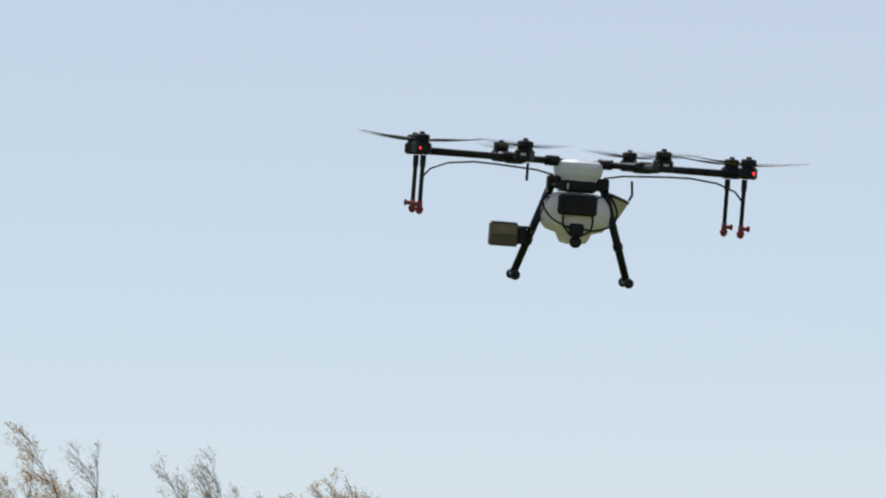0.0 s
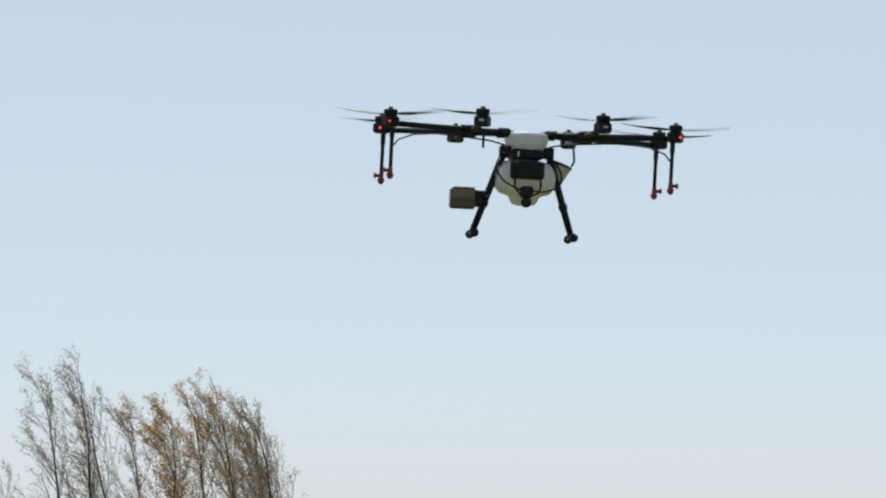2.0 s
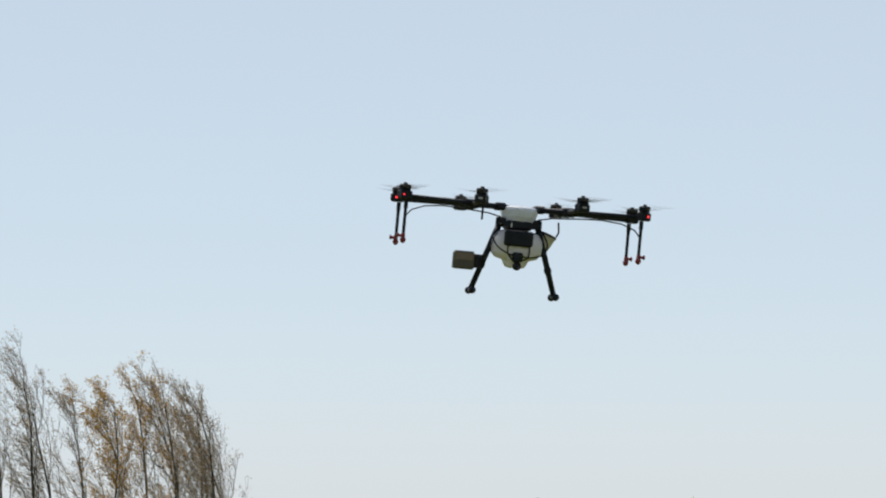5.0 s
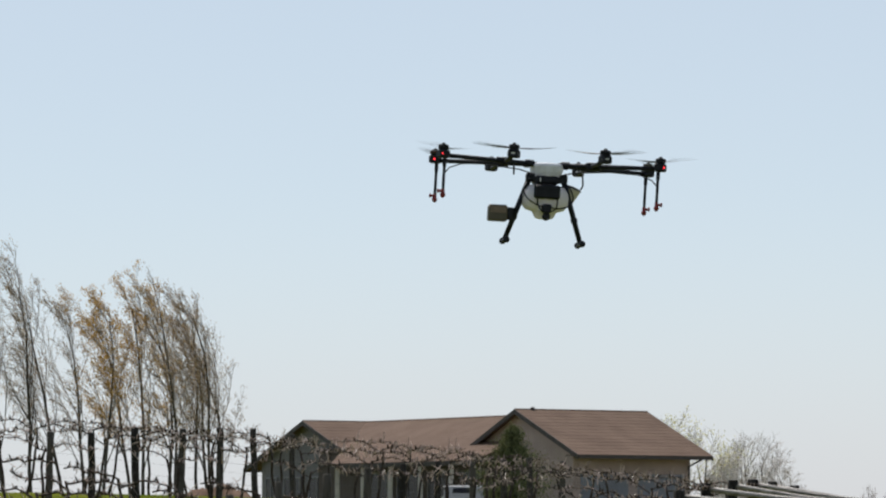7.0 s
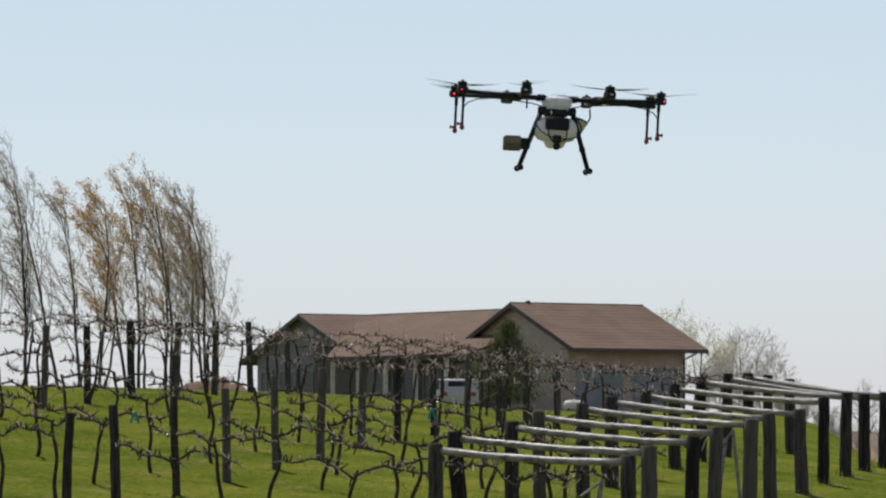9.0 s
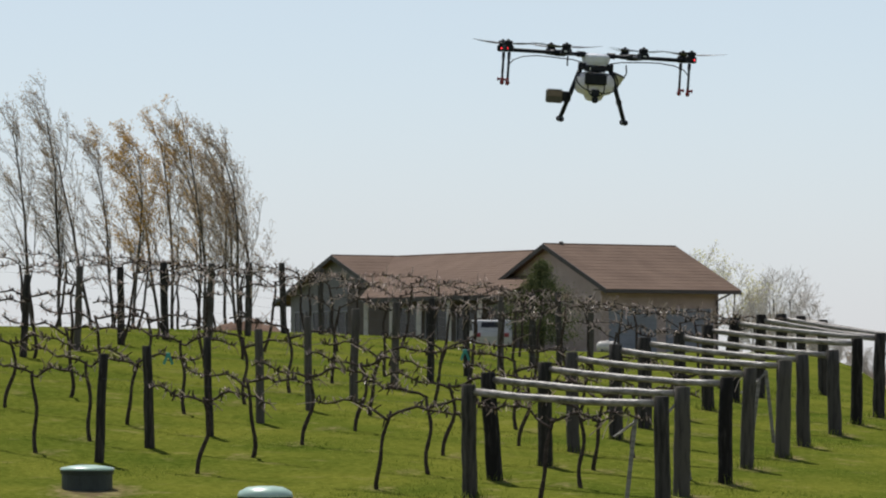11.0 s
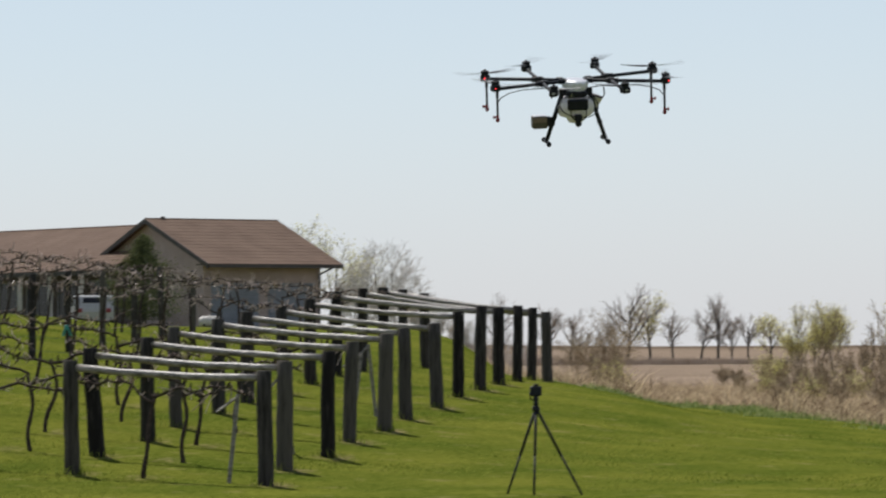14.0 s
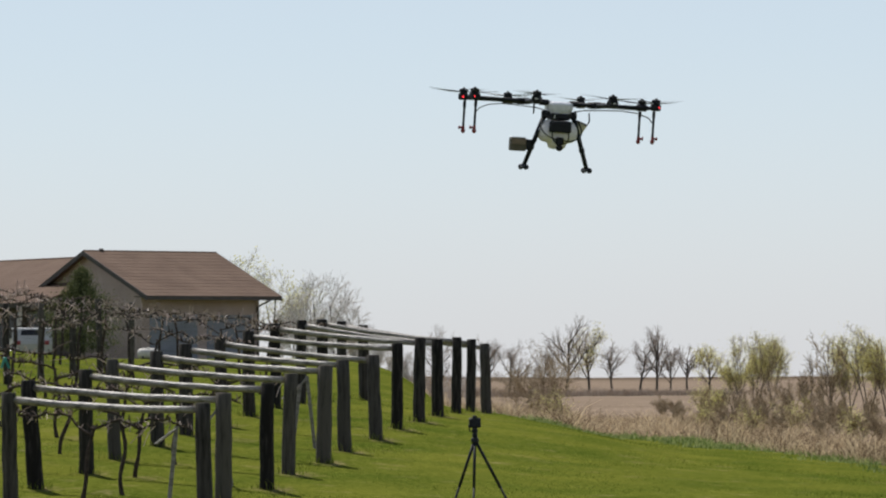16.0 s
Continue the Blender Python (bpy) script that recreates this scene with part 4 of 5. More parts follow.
# ---------------------------------------------------------------- trees
def twig(g, pts, r0, r1):
    """A thin three-sided branch."""
    n = len(pts)
    d = pts[-1] - pts[0]
    s = d.orthogonal().normalized()
    u = d.cross(s).normalized()
    o = len(g.v)
    for i, p in enumerate(pts):
        r = r0 + (r1 - r0) * i / (n - 1)
        for cx, sx in ((1, 0), (-0.5, 0.866), (-0.5, -0.866)):
            q = p + (s * cx + u * sx) * r
            g.v.append((q.x, q.y, q.z))
    for i in range(n - 1):
        b = o + 3 * i
        g.f.extend(((b, b + 1, b + 4, b + 3), (b + 1, b + 2, b + 5, b + 4), (b + 2, b, b + 3, b + 5)))


def buds(g, p, size, n, rnd, scatter=1.6):
    for _ in range(n):
        c = p + Vector((rnd.gauss(0, 1), rnd.gauss(0, 1), rnd.gauss(0, 1))) * size * scatter
        a = Vector((rnd.uniform(-0.7, 0.7), rnd.uniform(-0.7, 0.7), rnd.uniform(0.2, 1))).normalized() * size
        b = a.orthogonal().normalized() * size * 0.5
        o = len(g.v)
        g.v.extend(((c - a)[:], (c + b)[:], (c + a)[:], (c - b)[:]))
        g.f.append((o, o + 1, o + 2, o + 3))


def grow(wood, fine, leaf, p, d, length, r, level, top, sp, rnd, every):
    """One limb and all that grows from it."""
    segs = 5 if level == 0 else (4 if level == 1 else 3)
    pts = [p.copy()]
    for i in range(segs):
        d = (d + Vector((rnd.uniform(-1, 1), rnd.uniform(-1, 1), rnd.uniform(-0.5, 0.5))) * sp["wob"] + Vector((0, 0, sp["up"][min(level, 3)])) + sp["wind"] * (level * 0.5 + i * 0.25) * 0.1).normalized()
        p = p + d * (length / segs)
        pts.append(p.copy())
    tip = r * sp["tip"]
    if r > sp["thr"]:
        wood[min(level, 1)].tube(pts, [r + (tip - r) * i / segs for i in range(segs + 1)], 7 if level == 0 else 5, caps=False)
    else:
        twig(fine, pts, r, max(tip, sp["rmin"] * 0.6))
    if level >= top:
        every[0] += 1
        if leaf is not None and rnd.random() < sp["leafy"]:
            buds(leaf, pts[-1].lerp(pts[-2], rnd.random()), sp["bud"], sp["nbud"], rnd, sp["scatter"])
        return
    n = sp["kids"][level]
    lo = sp["from"][level]
    for k in range(n):
        s = lo + (1 - lo) * (k + rnd.random()) / n
        i = min(int(s * segs), segs - 1)
        q = pts[i].lerp(pts[i + 1], s * segs - i)
        ax = (pts[i + 1] - pts[i]).normalized()
        side = ax.orthogonal().normalized()
        side.rotate(Matrix.Rotation(rnd.uniform(0, 2 * math.pi), 3, ax))
        ang = radians(rnd.uniform(*sp["angle"][level]))
        dd = (ax * math.cos(ang) + side * math.sin(ang)).normalized()
        ln = length * sp["ratio"][level] * rnd.uniform(0.7, 1.2) * (1.15 - sp["taper"][level] * s)
        grow(wood, fine, leaf, q, dd, ln, max(sp["rmin"], r * sp["thin"][level] * (1.1 - 0.5 * s)), level + 1, top, sp, rnd, every)


POPLAR = dict(scatter=2.2, wob=0.12, up=(0.05, 0.14, 0.1, 0.06), wind=Vector((-1.0, 0, 0)), tip=0.22, thr=0.03, rmin=0.0075, leafy=0.75, bud=0.05, nbud=2, kids=(14, 7, 5), angle=((16, 38), (14, 38), (10, 38)),
              ratio=(0.36, 0.44, 0.62), taper=(0.62, 0.5, 0.4), thin=(0.36, 0.45, 0.6), **{"from": (0.2, 0.15, 0.15)})
SPREAD = dict(scatter=2.5, wob=0.11, up=(0.04, 0.09, 0.05, 0.03), wind=Vector((0, 0, 0)), tip=0.4, thr=0.05, rmin=0.014, leafy=0.0, bud=0.08, nbud=3, kids=(12, 8, 5, 4), angle=((28, 62), (24, 55), (25, 58), (20, 60)),
              ratio=(0.62, 0.56, 0.52, 0.5), taper=(0.4, 0.5, 0.4, 0.4), thin=(0.55, 0.5, 0.55, 0.6), **{"from": (0.3, 0.2, 0.2, 0.2)})
WILLOW = dict(scatter=4.0, wob=0.1, up=(0.04, 0.1, 0.06, 0.0), wind=Vector((-0.3, 0, 0)), tip=0.35, thr=0.03, rmin=0.012, leafy=0.8, bud=0.034, nbud=8, kids=(8, 7, 5), angle=((18, 45), (18, 45), (20, 55)),
              ratio=(0.55, 0.5, 0.5), taper=(0.45, 0.4, 0.4), thin=(0.5, 0.5, 0.6), **{"from": (0.12, 0.1, 0.1)})
VASE = dict(WILLOW, scatter=3.2, wind=Vector((-0.1, 0, 0)), rmin=0.011, leafy=0.95, bud=0.036, nbud=6, kids=(8, 6, 5), angle=((14, 36), (14, 40), (20, 60)), ratio=(0.5, 0.46, 0.5), taper=(0.35, 0.3, 0.3), **{"from": (0.38, 0.25, 0.15)})


def tree(name, label, x, y, h, sp, seed, leafmat=None, stems=1, lean=0.0, top=3, r=None, group="", twigmat=None, sub=0.0):
    rnd = random.Random(seed)
    x, y = spot(x, y)
    z = gz(x, y) - sub
    t = thing(name, label, "tree" if name != "shrub" else "shrub", group, at=pose(x, y, z))
    limbs, fine, leaf = Geo(), Geo(), (Geo() if leafmat else None)
    boles = []
    for s in range(stems):
        a = rnd.uniform(0, 6.28)
        off = 0.0 if stems == 1 else 0.12 * h * 0.3
        d = Vector((lean + (rnd.uniform(-0.35, 0.35) if stems > 1 else rnd.uniform(-0.04, 0.04)), rnd.uniform(-0.25, 0.25) if stems > 1 else 0, 1)).normalized()
        boles.append(Geo())
        grow((boles[-1], limbs), fine, leaf, Vector((math.cos(a) * off, math.sin(a) * off, -0.1)), d, h * (1 if s == 0 else rnd.uniform(0.6, 1.0)) * (0.78 if sp['kids'][0] == 12 else 0.92), r or h * 0.0115, 0, top, sp, rnd, [0])
    for bole in boles:
        if bole.v:
            part("trunk", bole, BARK, t, smooth=True)
    if limbs.v:
        lb = part("limbwork", limbs, BARK, t, smooth=True)
        lb["kind"] = "stuff"
    c = part("crown", fine, twigmat or TWIG, t, "fine bare twigs")
    c["kind"] = "stuff"
    if leaf is not None and leaf.v:
        b = part("foliage", leaf, leafmat, t, "opening buds and catkins")
        b["kind"] = "stuff"
    return t


# windbreak behind the crest: place along and height
WINDBREAK = ((-32.6, 96.1, 12.4), (-30.6, 96.3, 12.2), (-29.9, 99.0, 13.8), (-28.0, 96.7, 12.3), (-26.2, 98.0, 10.6), (-23.0, 96.0, 11.6), (-22.1, 97.4, 12.0), (-21.0, 99.5, 11.2), (-19.9, 98.6, 10.8), (-18.6, 96.0, 10.1),
             (-17.7, 98.6, 10.6), (-16.9, 96.7, 10.8), (-16.2, 99.7, 10.7), (-15.3, 95.8, 10.5), (-14.7, 98.8, 10.3), (-13.9, 96.8, 10.4), (-14.3, 99.9, 10.4), (-13.6, 98.0, 8.8))
for i, (x, y, h) in enumerate(WINDBREAK):
    ochre = i in (1, 2, 9, 10, 11, 12)
    tree("poplar", "tall slender poplar bent by wind, %s" % ("ochre catkins on bare twigs" if ochre else "greyish bare twigs with tan buds"), x - 0.3, y, 0.97 * h - 0.2, dict(POPLAR, nbud=9 if ochre else 4, bud=0.045), 50 + i, BUD_OCHRE if ochre else BUD_TAN, lean=-0.08, r=h * 0.0085, group="windbreak poplars")

# trees behind the house, pale from haze put into their twig colour
for i, (q, d, h) in enumerate(((0.066, 150, 7.2), (0.078, 158, 7.0), (0.09, 168, 6.8), (0.1, 164, 6.6), (0.108, 160, 6.4), (0.116, 158, 5.6), (0.127, 190, 4.4))):
    tree("tree", "pale leafing tree far behind the house, haze in its twig colour" if i < 2 else "distant bare grey tree, haze in its twig colour", q * d, d, h - 0.3, dict(SPREAD, rmin=0.011, leafy=0.45 if i < 2 else 0.0, bud=0.09), 90 + i, BUD_GREEN if i < 2 else None, group="far trees", twigmat=HAZED_TWIG, r=h * 0.016)

# thicket on the slope behind the end posts, haze paled into its twigs
for i, (q, d, h) in enumerate(((0.083, 106, 2.3), (0.089, 103, 2.5), (0.095, 107, 2.4), (0.1, 108, 2.2), (0.106, 104, 2.0), (0.112, 112, 1.9), (0.117, 106, 1.8), (0.12, 116, 2.1), (0.127, 110, 1.9), (0.134, 118, 2.1), (0.141, 112, 1.9), (0.148, 115, 2.3), (0.155, 110, 2.1), (0.162, 116, 2.2), (0.17, 118, 1.8))):
    tree("shrub", "pale grey leafless shrub on the slope behind the posts, haze in its twig colour", q * d, d, h, dict(WILLOW, leafy=0.3 if i % 3 == 0 else 0.0, nbud=4, rmin=0.009, kids=(6, 5, 4)), 260 + i, BUD_TAN if i % 3 == 0 else None, stems=5, r=0.022, group="slope shrubs", twigmat=HAZED_TWIG)

# bare and leafing trees along the field
FIELD_TREES = ((0.157, 230, 580, 0), (0.1798, 225, 588, 0), (0.189, 225, 600, 0), (0.205, 215, 612, 0), (0.2162, 220, 560, 0), (0.227, 225, 580, 1), (0.238, 230, 600, 0), (0.2515, 235, 590, 0), (0.2597, 232, 578, 0), (0.2665, 235, 612, 0), (0.2747, 240, 605, 0), (0.2858, 200, 610, 1),
               (0.299, 122, 622, 2), (0.308, 112, 611, 2), (0.317, 114, 618, 2), (0.334, 98, 634, 3), (0.3457, 92, 618, 3), (0.3555, 97, 622, 2), (0.3655, 94, 608, 2), (0.3755, 92, 618, 2))
for i, (q, d, py, k) in enumerate(FIELD_TREES):
    h = ((666.7 - py - (9 if k > 1 else 0)) / 3854 * d + 1.94) * (0.88 if k < 2 else 1.0)
    sp = dict(SPREAD)
    sp.update(leafy=0.6 if k == 1 else 0.0, bud=0.1, rmin=0.012)
    if k < 2:
        tree("tree", "bare spreading tree beside the tan field" if k == 0 else "bare tree with first pale green leaves", q * d, d, h, sp, 130 + i, BUD_GREEN if k else None, group="field trees", r=h * 0.026)
    elif k == 2:
        tree("willow", "young willow thick with yellow-green spring leaves", q * d, d, h, VASE, 130 + i, BUD_GREEN, stems=4, group="willows at the lawn's edge", r=h * 0.011)
    else:
        tree("tree", "bare many-stemmed brown tree in the brush", q * d, d, h, dict(WILLOW, leafy=0.0, kids=(7, 6, 5)), 130 + i, None, stems=3, group="brush trees", r=h * 0.016, twigmat=BRUSH_TWIG)

# reddish thickets
for i, (q, d, h) in enumerate(((0.2, 120, 2.9), (0.206, 116, 3.4), (0.212, 118, 3.2), (0.193, 125, 2.4), (0.34, 82, 1.3), (0.352, 80, 1.2), (0.366, 83, 1.1), (0.303, 95, 1.5), (0.325, 92, 1.7), (0.29, 100, 1.3), (0.268, 96, 0.9), (0.275, 70, 0.6), (0.283, 74, 0.8), (0.29, 66, 0.7), (0.297, 72, 1.3), (0.305, 64, 0.9), (0.312, 70, 1.2), (0.321, 62, 0.9), (0.33, 67, 1.1), (0.341, 60, 0.8), (0.35, 66, 1.2), (0.361, 60, 0.9), (0.372, 58, 1.0), (0.2, 75, 1.3), (0.21, 70, 1.2), (0.262, 100, 0.9), (0.271, 90, 0.7), (0.283, 92, 1.4), (0.312, 88, 1.6))):
    green = i == 9 or (i > 10 and i % 3 == 0)
    tree("shrub", "dense twiggy shrub, %s" % ("yellow-green with buds" if green else "reddish brown and leafless"), q * d, d, h, dict(WILLOW, rmin=0.007, nbud=4, kids=(7, 6, 4), leafy=(0.6 if i < 10 else 0.15) if green else 0.0, wob=0.2, up=(-0.03, 0.05, 0.05, 0), angle=((15, 65), (15, 60), (20, 65))), 200 + i, BUD_GREEN if green else None, stems=6, r=0.018, group="thicket shrubs", top=3, twigmat=BRUSH_TWIG)


def build_conifer():
    x, y = spot(-0.66, 87.9)
    rnd = random.Random(8)
    z = gz(x, y)
    t = thing("conifer", "loose dark green juniper tree beside the house", "tree", at=pose(x, y, z))
    H = 6.25 - z
    part("trunk", Geo().tube([(0, 0, -0.1), (0.03, 0, H * 0.5), (0, 0, H * 0.97)], [0.12, 0.08, 0.015], 8), BARK, t, smooth=True)
    n = Geo()
    for i in range(300):
        s = rnd.random() ** 1.15
        a = rnd.uniform(0, 6.28)
        reach = (0.1 + 2.4 * min(1.0, (1 - s) * 1.1)) * rnd.uniform(0.35, 1.2)
        p = Vector((0, 0, 0.25 + s * (H - 0.45)))
        d = Vector((math.cos(a), math.sin(a), rnd.uniform(0.2, 0.75)))
        tip = p + d * reach * 0.8
        for q in range(14):
            u = rnd.uniform(0.3, 1)
            c = p.lerp(tip, u)
            buds(n, c, 0.05, 3, rnd, 2.4)
    f = part("foliage", n, NEEDLE, t, "dark green needle sprays")
    f["kind"] = "stuff"


build_conifer()


def build_heap():
    x0, y0 = spot(-10.8, 75.0)
    g = Geo()
    n, m = 40, 12
    v, f = [], []
    z0 = gz(x0, y0)
    for j in range(m):
        for i in range(n):
            u, w = i / (n - 1) * 2 - 1, j / (m - 1) * 2 - 1
            h = max(0.0, 1 - abs(u) ** 2.8) * max(0.0, 1 - w * w)
            hh = h * (0.95 + 0.16 * noise.noise(Vector((u * 3, w * 2, 0))) + 0.12 * noise.noise(Vector((u * 11, w * 5, 3)))) * (1.0 + 0.12 * u)
            v.append((u * 1.6, w * 1.3, 0.86 * hh - 0.03))
    for j in range(m - 1):
        for i in range(n - 1):
            a = j * n + i
            f.append((a, a + 1, a + n + 1, a + n))
    g.add(v, f)
    ob = new("soil_heap", g.mesh("soil_heap", SOIL_HEAP, True))
    ob.matrix_world = pose(x0, y0, z0)
    tagged(ob, "low heap of reddish brown soil on the crest", "soil heap")


build_heap()


def build_car():
    """A white car parked by the porch, mostly hidden by the vines."""
    x, y = -3.0, 191.5
    z = gz(x, y)
    t = thing("parked_car", "white car parked in front of the porch", "car", at=pose(x, y, z, 0, 0, 94))
    prof = [(-2.1, 0.35), (-2.15, 0.75), (-2.1, 0.92), (-1.82, 1.42), (-1.6, 1.47), (0.4, 1.45), (1.3, 1.02), (2.0, 0.88), (2.15, 0.6), (2.1, 0.35)]
    part("body", Geo().poly([(a, -0.85, b) for a, b in prof], (0, 1.7, 0)), CAR_PAINT, t, "white painted body")
    part("rear_window", Geo().poly([(-1.985, -0.5, 1.14), (-1.985, 0.5, 1.14), (-1.86, 0.46, 1.36), (-1.86, -0.46, 1.36)], (-0.012, 0, 0.006)), BLACK_SHELL, t, "dark rear window")
    for s in (-1, 1):
        part("tail_lamp", Geo().box(-2.17, -2.13, 0.62 * s - 0.1, 0.62 * s + 0.1, 0.72, 0.9, 0.01), RED, t)
        yy = 0.855 * s
        part("side_window", Geo().poly([(-1.8, yy, 1.02), (-1.62, yy, 1.36), (0.52, yy, 1.38), (1.05, yy, 1.02)], (0, 0.01 * s, 0)), GLASS_DARK, t)
        for wx in (-1.3, 1.3):
            w = part("wheel", Geo().lathe([(0.1, -0.1), (0.31, -0.1), (0.33, -0.06), (0.33, 0.06), (0.31, 0.1), (0.1, 0.1)], 20, Matrix.Translation((wx, 0.8 * s, 0.33)) @ pose(0, 0, 0, 90, 0, 0)), BLACK_SHELL, t)
            part("hubcap", Geo().lathe([(0.2, 0), (0.2, 0.02), (0.05, 0.03)], 16, Matrix.Translation((wx, 0.9 * s, 0.33)) @ pose(0, 0, 0, -90 * s, 0, 0)), METAL, w)


build_car()

def build_gas_tank():
    """A white gas tank on two feet beside the garage."""
    x, y = 2.1, 186.0
    t = thing("gas_tank", "small white gas tank on feet beside the garage", "gas tank", at=pose(x, y, gz(x, y), 0, 0, 12))
    ends = [(0.05, -0.47), (0.15, -0.44), (0.21, -0.37), (0.23, -0.28), (0.23, 0.28), (0.21, 0.37), (0.15, 0.44), (0.05, 0.47)]
    part("shell", Geo().lathe(ends, 20, Matrix.Translation((0, 0, 0.31)) @ pose(0, 0, 0, 0, 90, 0)), POST_PAINT, t, "white painted shell", smooth=True)
    part("valve_dome", Geo().lathe([(0.08, 0.5), (0.08, 0.56), (0.06, 0.58), (0.02, 0.59)], 14), POST_PAINT, t)
    for q in (-0.27, 0.27):
        part("foot", Geo().box(q - 0.05, q + 0.05, -0.2, 0.2, -0.1, 0.24, 0.01), FASCIA, t)


build_gas_tank()


def build_ribbons():
    """Teal plastic ties knotted to the trellis wires."""
    for k, s in ((4, 5.1), (2, 8.6)):
        u, v = ROWS[k]
        x, y = spot(u + ROW_DIR.x * s, v + ROW_DIR.y * s)
        t = thing("plastic_tie", "teal plastic tie knotted to a trellis wire", "tie", "ties on the wires", at=pose(x, y, gz(x, y) + 1.16, 0, 0, 20))
        part("knot", Geo().box(-0.03, 0.03, -0.025, 0.025, -0.03, 0.05, 0.01), TEAL, t)
        for q in (-1, 1):
            part("tail", Geo().poly([(0, -0.01, 0), (0.035 * q, -0.01, 0.01), (0.085 * q, -0.015, -0.12), (0.05 * q, -0.015, -0.14)], (0, 0.006, 0)), TEAL, t)


build_ribbons()

# ---------------------------------------------------------------- grasses
def blades(name, label, mat, n, place, seed, hmin, hmax, width, category, lean=0.35):
    """Many single blades, in tufts."""
    rs = np.random.RandomState(seed)
    P = place(rs, n)
    n = len(P)
    P[:, 0], P[:, 1] = plot(P[:, 0], P[:, 1])
    z = ground_z(P[:, 0], P[:, 1])
    h = rs.uniform(hmin, hmax, n) * P[:, 2]
    a = rs.uniform(0, 2 * np.pi, n)
    l = rs.normal(0, lean, (n, 2)) * h[:, None]
    w = width * rs.uniform(0.6, 1.4, n)
    base = np.stack([P[:, 0], P[:, 1], z - 0.02], 1)
    off = np.stack([np.cos(a) * w, np.sin(a) * w, 0 * a], 1)
    mid = base + np.stack([l[:, 0] * 0.35, l[:, 1] * 0.35, h * 0.62], 1)
    tip = base + np.stack([l[:, 0], l[:, 1], h], 1)
    V = np.stack([base - off, base + off, mid + off * 0.7, mid - off * 0.7, tip], 1).reshape(-1, 3)
    i = np.arange(n) * 5
    F4 = np.stack([i, i + 1, i + 2, i + 3], 1).tolist()
    F3 = np.stack([i + 3, i + 2, i + 4], 1).tolist()
    me = bpy.data.meshes.new(name)
    me.from_pydata(V.tolist(), [], F4 + F3)
    me.materials.append(mat)
    me.update()
    return tagged(new(name, me), label, category, kind="stuff")


def lawn_place(rs, n):
    nt = n // 9
    y = 25.5 + 27 * rs.rand(nt) ** 1.25
    x = rs.uniform(-0.26, 0.42, nt) * y
    ok = (x < lawn_edge(y) + 0.2)
    x, y = x[ok], y[ok]
    s = rs.uniform(0.5, 1.3, len(x))
    X = np.repeat(x, 9) + rs.normal(0, 0.16, len(x) * 9)
    Y = np.repeat(y, 9) + rs.normal(0, 0.16, len(x) * 9)
    return np.stack([X, Y, np.repeat(s, 9)], 1)


def edge_place(rs, n):
    nt = n // 14
    y = 34 + 16 * rs.rand(nt)
    x = lawn_edge(y) + rs.normal(0.05, 0.6, nt)
    patch = np.array([noise.noise(Vector((a * 0.8, b * 0.8, 3.0))) for a, b in zip(x, y)])
    keep = patch > rs.uniform(-0.35, 0.5, nt)
    x, y, patch = x[keep], y[keep], patch[keep]
    m = len(x)
    s = rs.uniform(0.2, 1.0, m) * (0.7 + patch)
    return np.stack([np.repeat(x, 14) + rs.normal(0, 0.13, m * 14), np.repeat(y, 14) + rs.normal(0, 0.13, m * 14), np.repeat(s, 14)], 1)


def brush_place(rs, n):
    nt = n // 16
    y = 33 + 60 * rs.rand(nt) ** 1.2
    x = lawn_edge(y) + 0.3 + np.abs(rs.normal(0, 1, nt)) * (1.6 + 0.16 * np.clip(y - 38, 0, 100))
    patch = np.array([noise.noise(Vector((a * 0.45, b * 0.45, 7.0))) for a, b in zip(x, y)])
    keep = patch > rs.uniform(-0.55, 0.25, nt)
    x, y, patch = x[keep], y[keep], patch[keep]
    m = len(x)
    gap = (x / y > 0.222) & (x / y < 0.252) & (y > 46)
    s = (0.1 + 0.75 * rs.rand(m) ** 1.8) * (0.65 + 1.0 * patch) * np.where(y > 48, 1.25, 1.0) * np.where(gap, 0.8, 1.0)
    return np.stack([np.repeat(x, 16) + rs.normal(0, 0.2, m * 16), np.repeat(y, 16) + rs.normal(0, 0.2, m * 16), np.repeat(s, 16)], 1)


def base_place(rs, n):
    pts = []
    for k, (x, y) in enumerate(ROWS):
        for px, py in ((x, y), (x + BRACE[0], y + BRACE[1])):
            m = 60
            a = rs.uniform(0, 6.28, m)
            r = 0.1 + rs.rand(m) * 0.16
            pts.append(np.stack([px + np.cos(a) * r, py + np.sin(a) * r * 0.5, rs.uniform(0.6, 1.6, m)], 1))
    return np.concatenate(pts)


def hedge_place(rs, n):
    nt = n // 12
    y = 196 + 22 * rs.rand(nt)
    x = rs.uniform(0.165, 0.30, nt) * y
    clump = np.array([noise.noise(Vector((a * 0.16, 1.0, 5.0))) for a in x])
    s = np.clip(0.35 + 0.9 * clump + 0.35 * rs.rand(nt), 0.12, 1.2)
    return np.stack([np.repeat(x, 12) + rs.normal(0, 0.5, nt * 12), np.repeat(y, 12) + rs.normal(0, 0.3, nt * 12), np.repeat(s, 12)], 1)


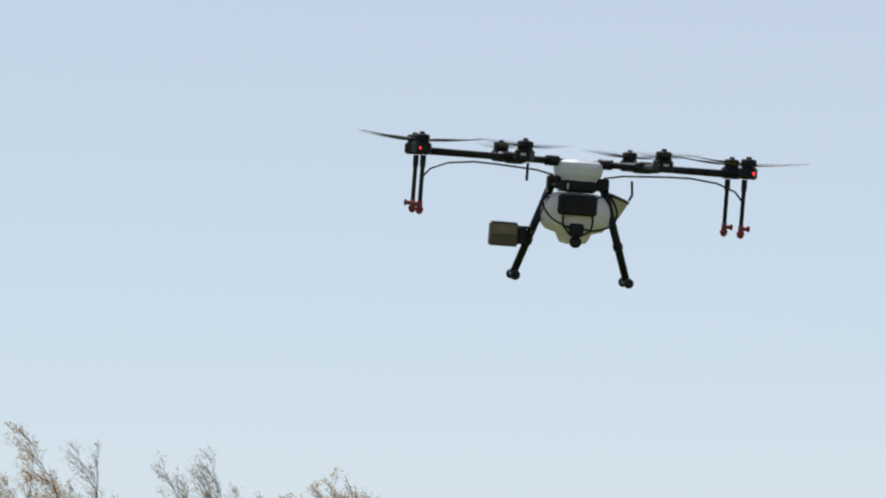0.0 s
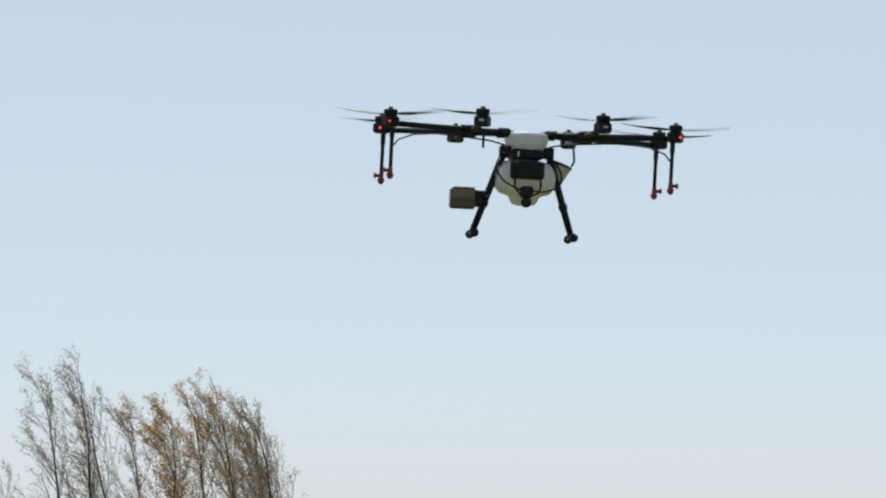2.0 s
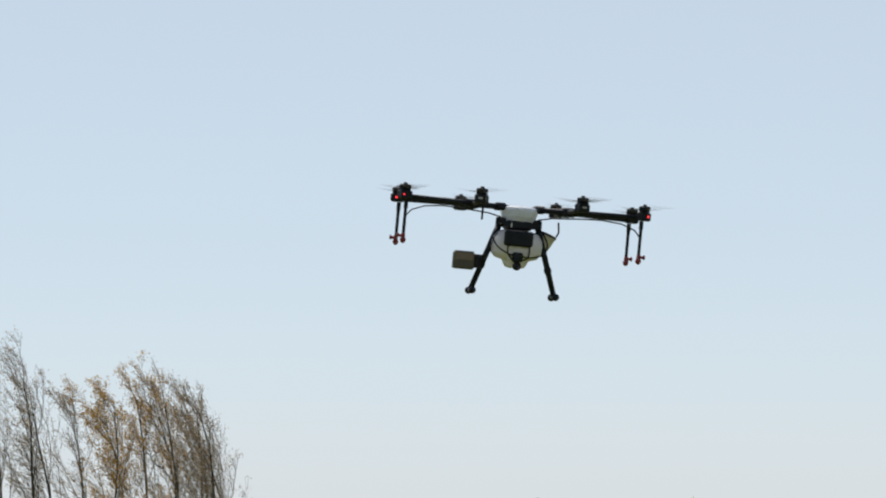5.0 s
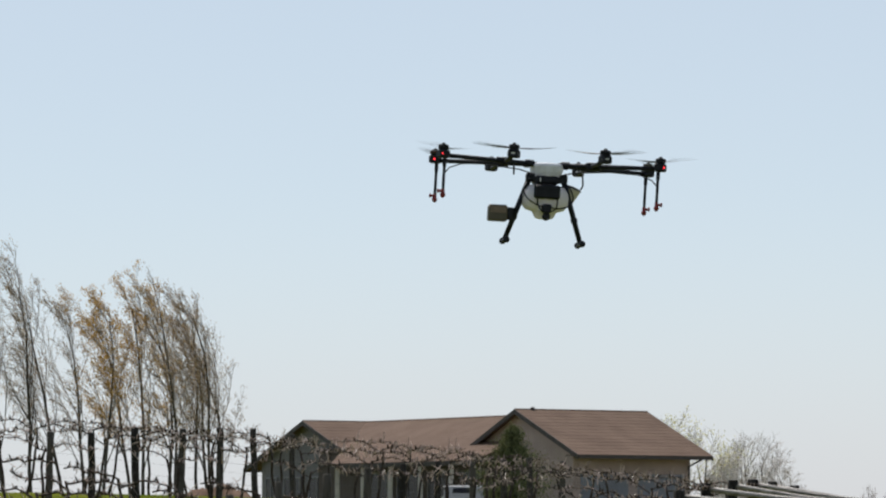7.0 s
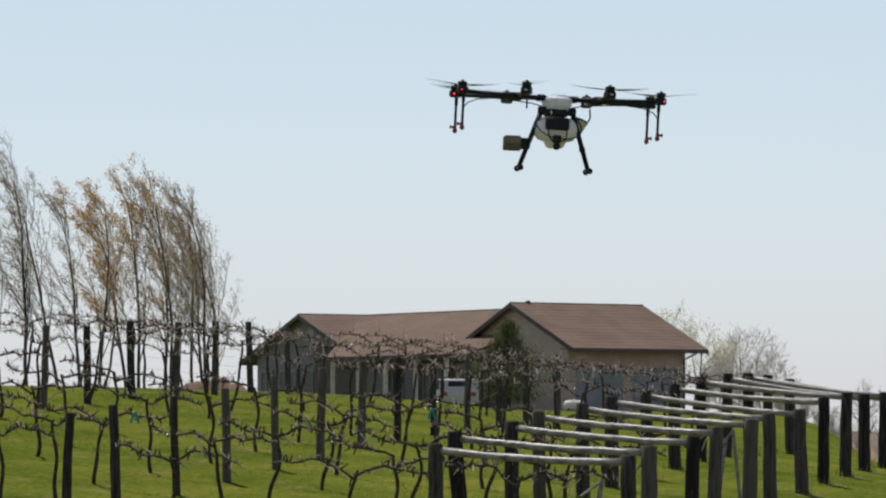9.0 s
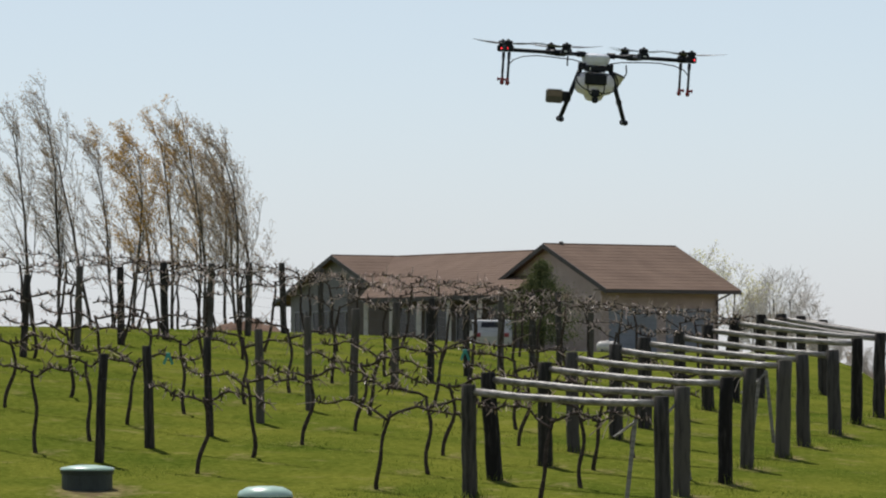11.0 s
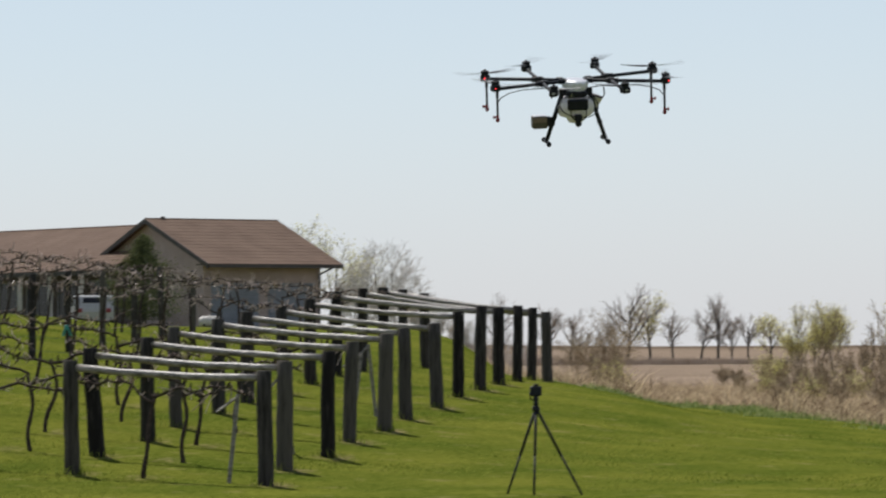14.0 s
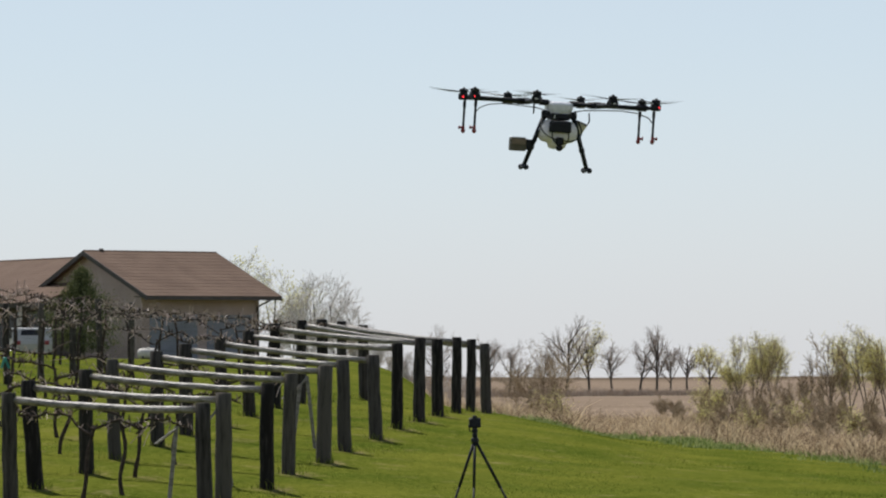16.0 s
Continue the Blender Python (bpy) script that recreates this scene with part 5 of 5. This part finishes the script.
blades("hedgerow_brush", "low reddish brown brush under the field trees", HEDGE, 12000, hedge_place, 6, 0.3, 1.3, 0.018, "brush", 0.5)
blades("lawn_grass", "short green lawn grass with pale tips", GREEN_GRASS, 170000, lawn_place, 1, 0.012, 0.042, 0.007, "grass")
blades("post_grass", "unmown grass at the feet of the posts", GREEN_GRASS, 1000, base_place, 2, 0.06, 0.14, 0.006, "grass")
blades("edge_weeds", "lush green weeds along the lawn's edge", WEED, 30000, edge_place, 3, 0.05, 0.22, 0.013, "weeds", 0.5)
blades("dry_brush", "tall dry straw-coloured grass beyond the lawn", DRY_GRASS, 110000, brush_place, 4, 0.2, 1.0, 0.008, "dry grass", 1.0)

FLIGHT = [
    (0.0, -0.637, 18.462, 4.227, 7.62, 3.58, 7.64),
    (0.5, -0.526, 19.089, 4.274, 6.24, 2.74, 6.99),
    (1.0, -0.424, 19.772, 4.270, 3.23, 3.30, 7.67),
    (1.5, -0.338, 20.501, 4.239, 5.84, 0.43, 6.98),
    (2.0, -0.319, 21.158, 4.232, 3.45, 2.46, 7.29),
    (2.5, -0.308, 21.712, 4.226, 1.64, 4.20, 7.05),
    (3.0, -0.301, 22.304, 4.229, 2.75, 4.39, 6.71),
    (3.5, -0.267, 23.050, 4.226, 2.77, 3.14, 6.77),
    (4.0, -0.205, 23.824, 4.246, 6.72, 4.24, 5.86),
    (4.2, -0.183, 24.066, 4.221, 6.29, 4.59, 6.27),
    (6.3, 0.036, 26.788, 4.141, 2.04, 4.25, 6.26),
    (6.5, 0.047, 26.968, 4.128, 1.95, 3.76, 6.10),
    (7.0, 0.108, 27.757, 4.118, 1.41, 3.16, 6.44),
    (7.5, 0.150, 28.323, 4.102, 1.82, 2.96, 6.20),
    (8.0, 0.191, 29.026, 4.086, 1.57, 2.55, 5.89),
    (8.5, 0.230, 29.749, 4.066, 1.71, 2.09, 5.26),
    (9.0, 0.222, 30.393, 4.060, 1.61, 2.85, 5.96),
    (9.2, 0.214, 30.664, 4.067, 1.24, 3.76, 6.11),
    (11.3, 0.307, 33.475, 4.141, 4.47, 3.20, 5.05),
    (11.5, 0.330, 33.831, 4.130, 3.03, 8.12, 5.78),
    (12.0, 0.597, 34.442, 4.082, 8.63, 12.75, 6.57),
    (12.5, 1.254, 34.726, 4.037, 9.42, 9.26, 5.90),
    (13.0, 2.109, 34.857, 3.995, 3.13, 0.50, 4.92),
    (13.5, 2.848, 34.921, 3.930, 5.28, -1.86, 4.75),
    (14.0, 3.356, 35.069, 3.882, 11.85, -2.86, 3.85),
    (14.5, 3.564, 34.710, 3.847, 10.92, -0.59, 3.78),
    (15.0, 3.628, 34.235, 3.844, 5.51, 0.94, 3.81),
    (15.5, 3.567, 33.363, 3.814, 0.54, 3.18, 3.78),
    (16.0, 3.491, 32.828, 3.808, 3.31, 3.48, 3.80),
]


def motions():
    walk(drone, [(t, pose(x, y, z, rx, ry, rz)) for t, x, y, z, rx, ry, rz in FLIGHT])
    for pr, k in PROPS:
        c = Vector(pr.location)
        turn = 1 if k % 2 else -1
        rows = [(i / FPS, pose(c.x, c.y, c.z, 0, 0, 47 * k + turn * (81 + 0.9 * k) * i)) for i in range(16 * FPS + 1)]
        walk(pr, rows)


motions()
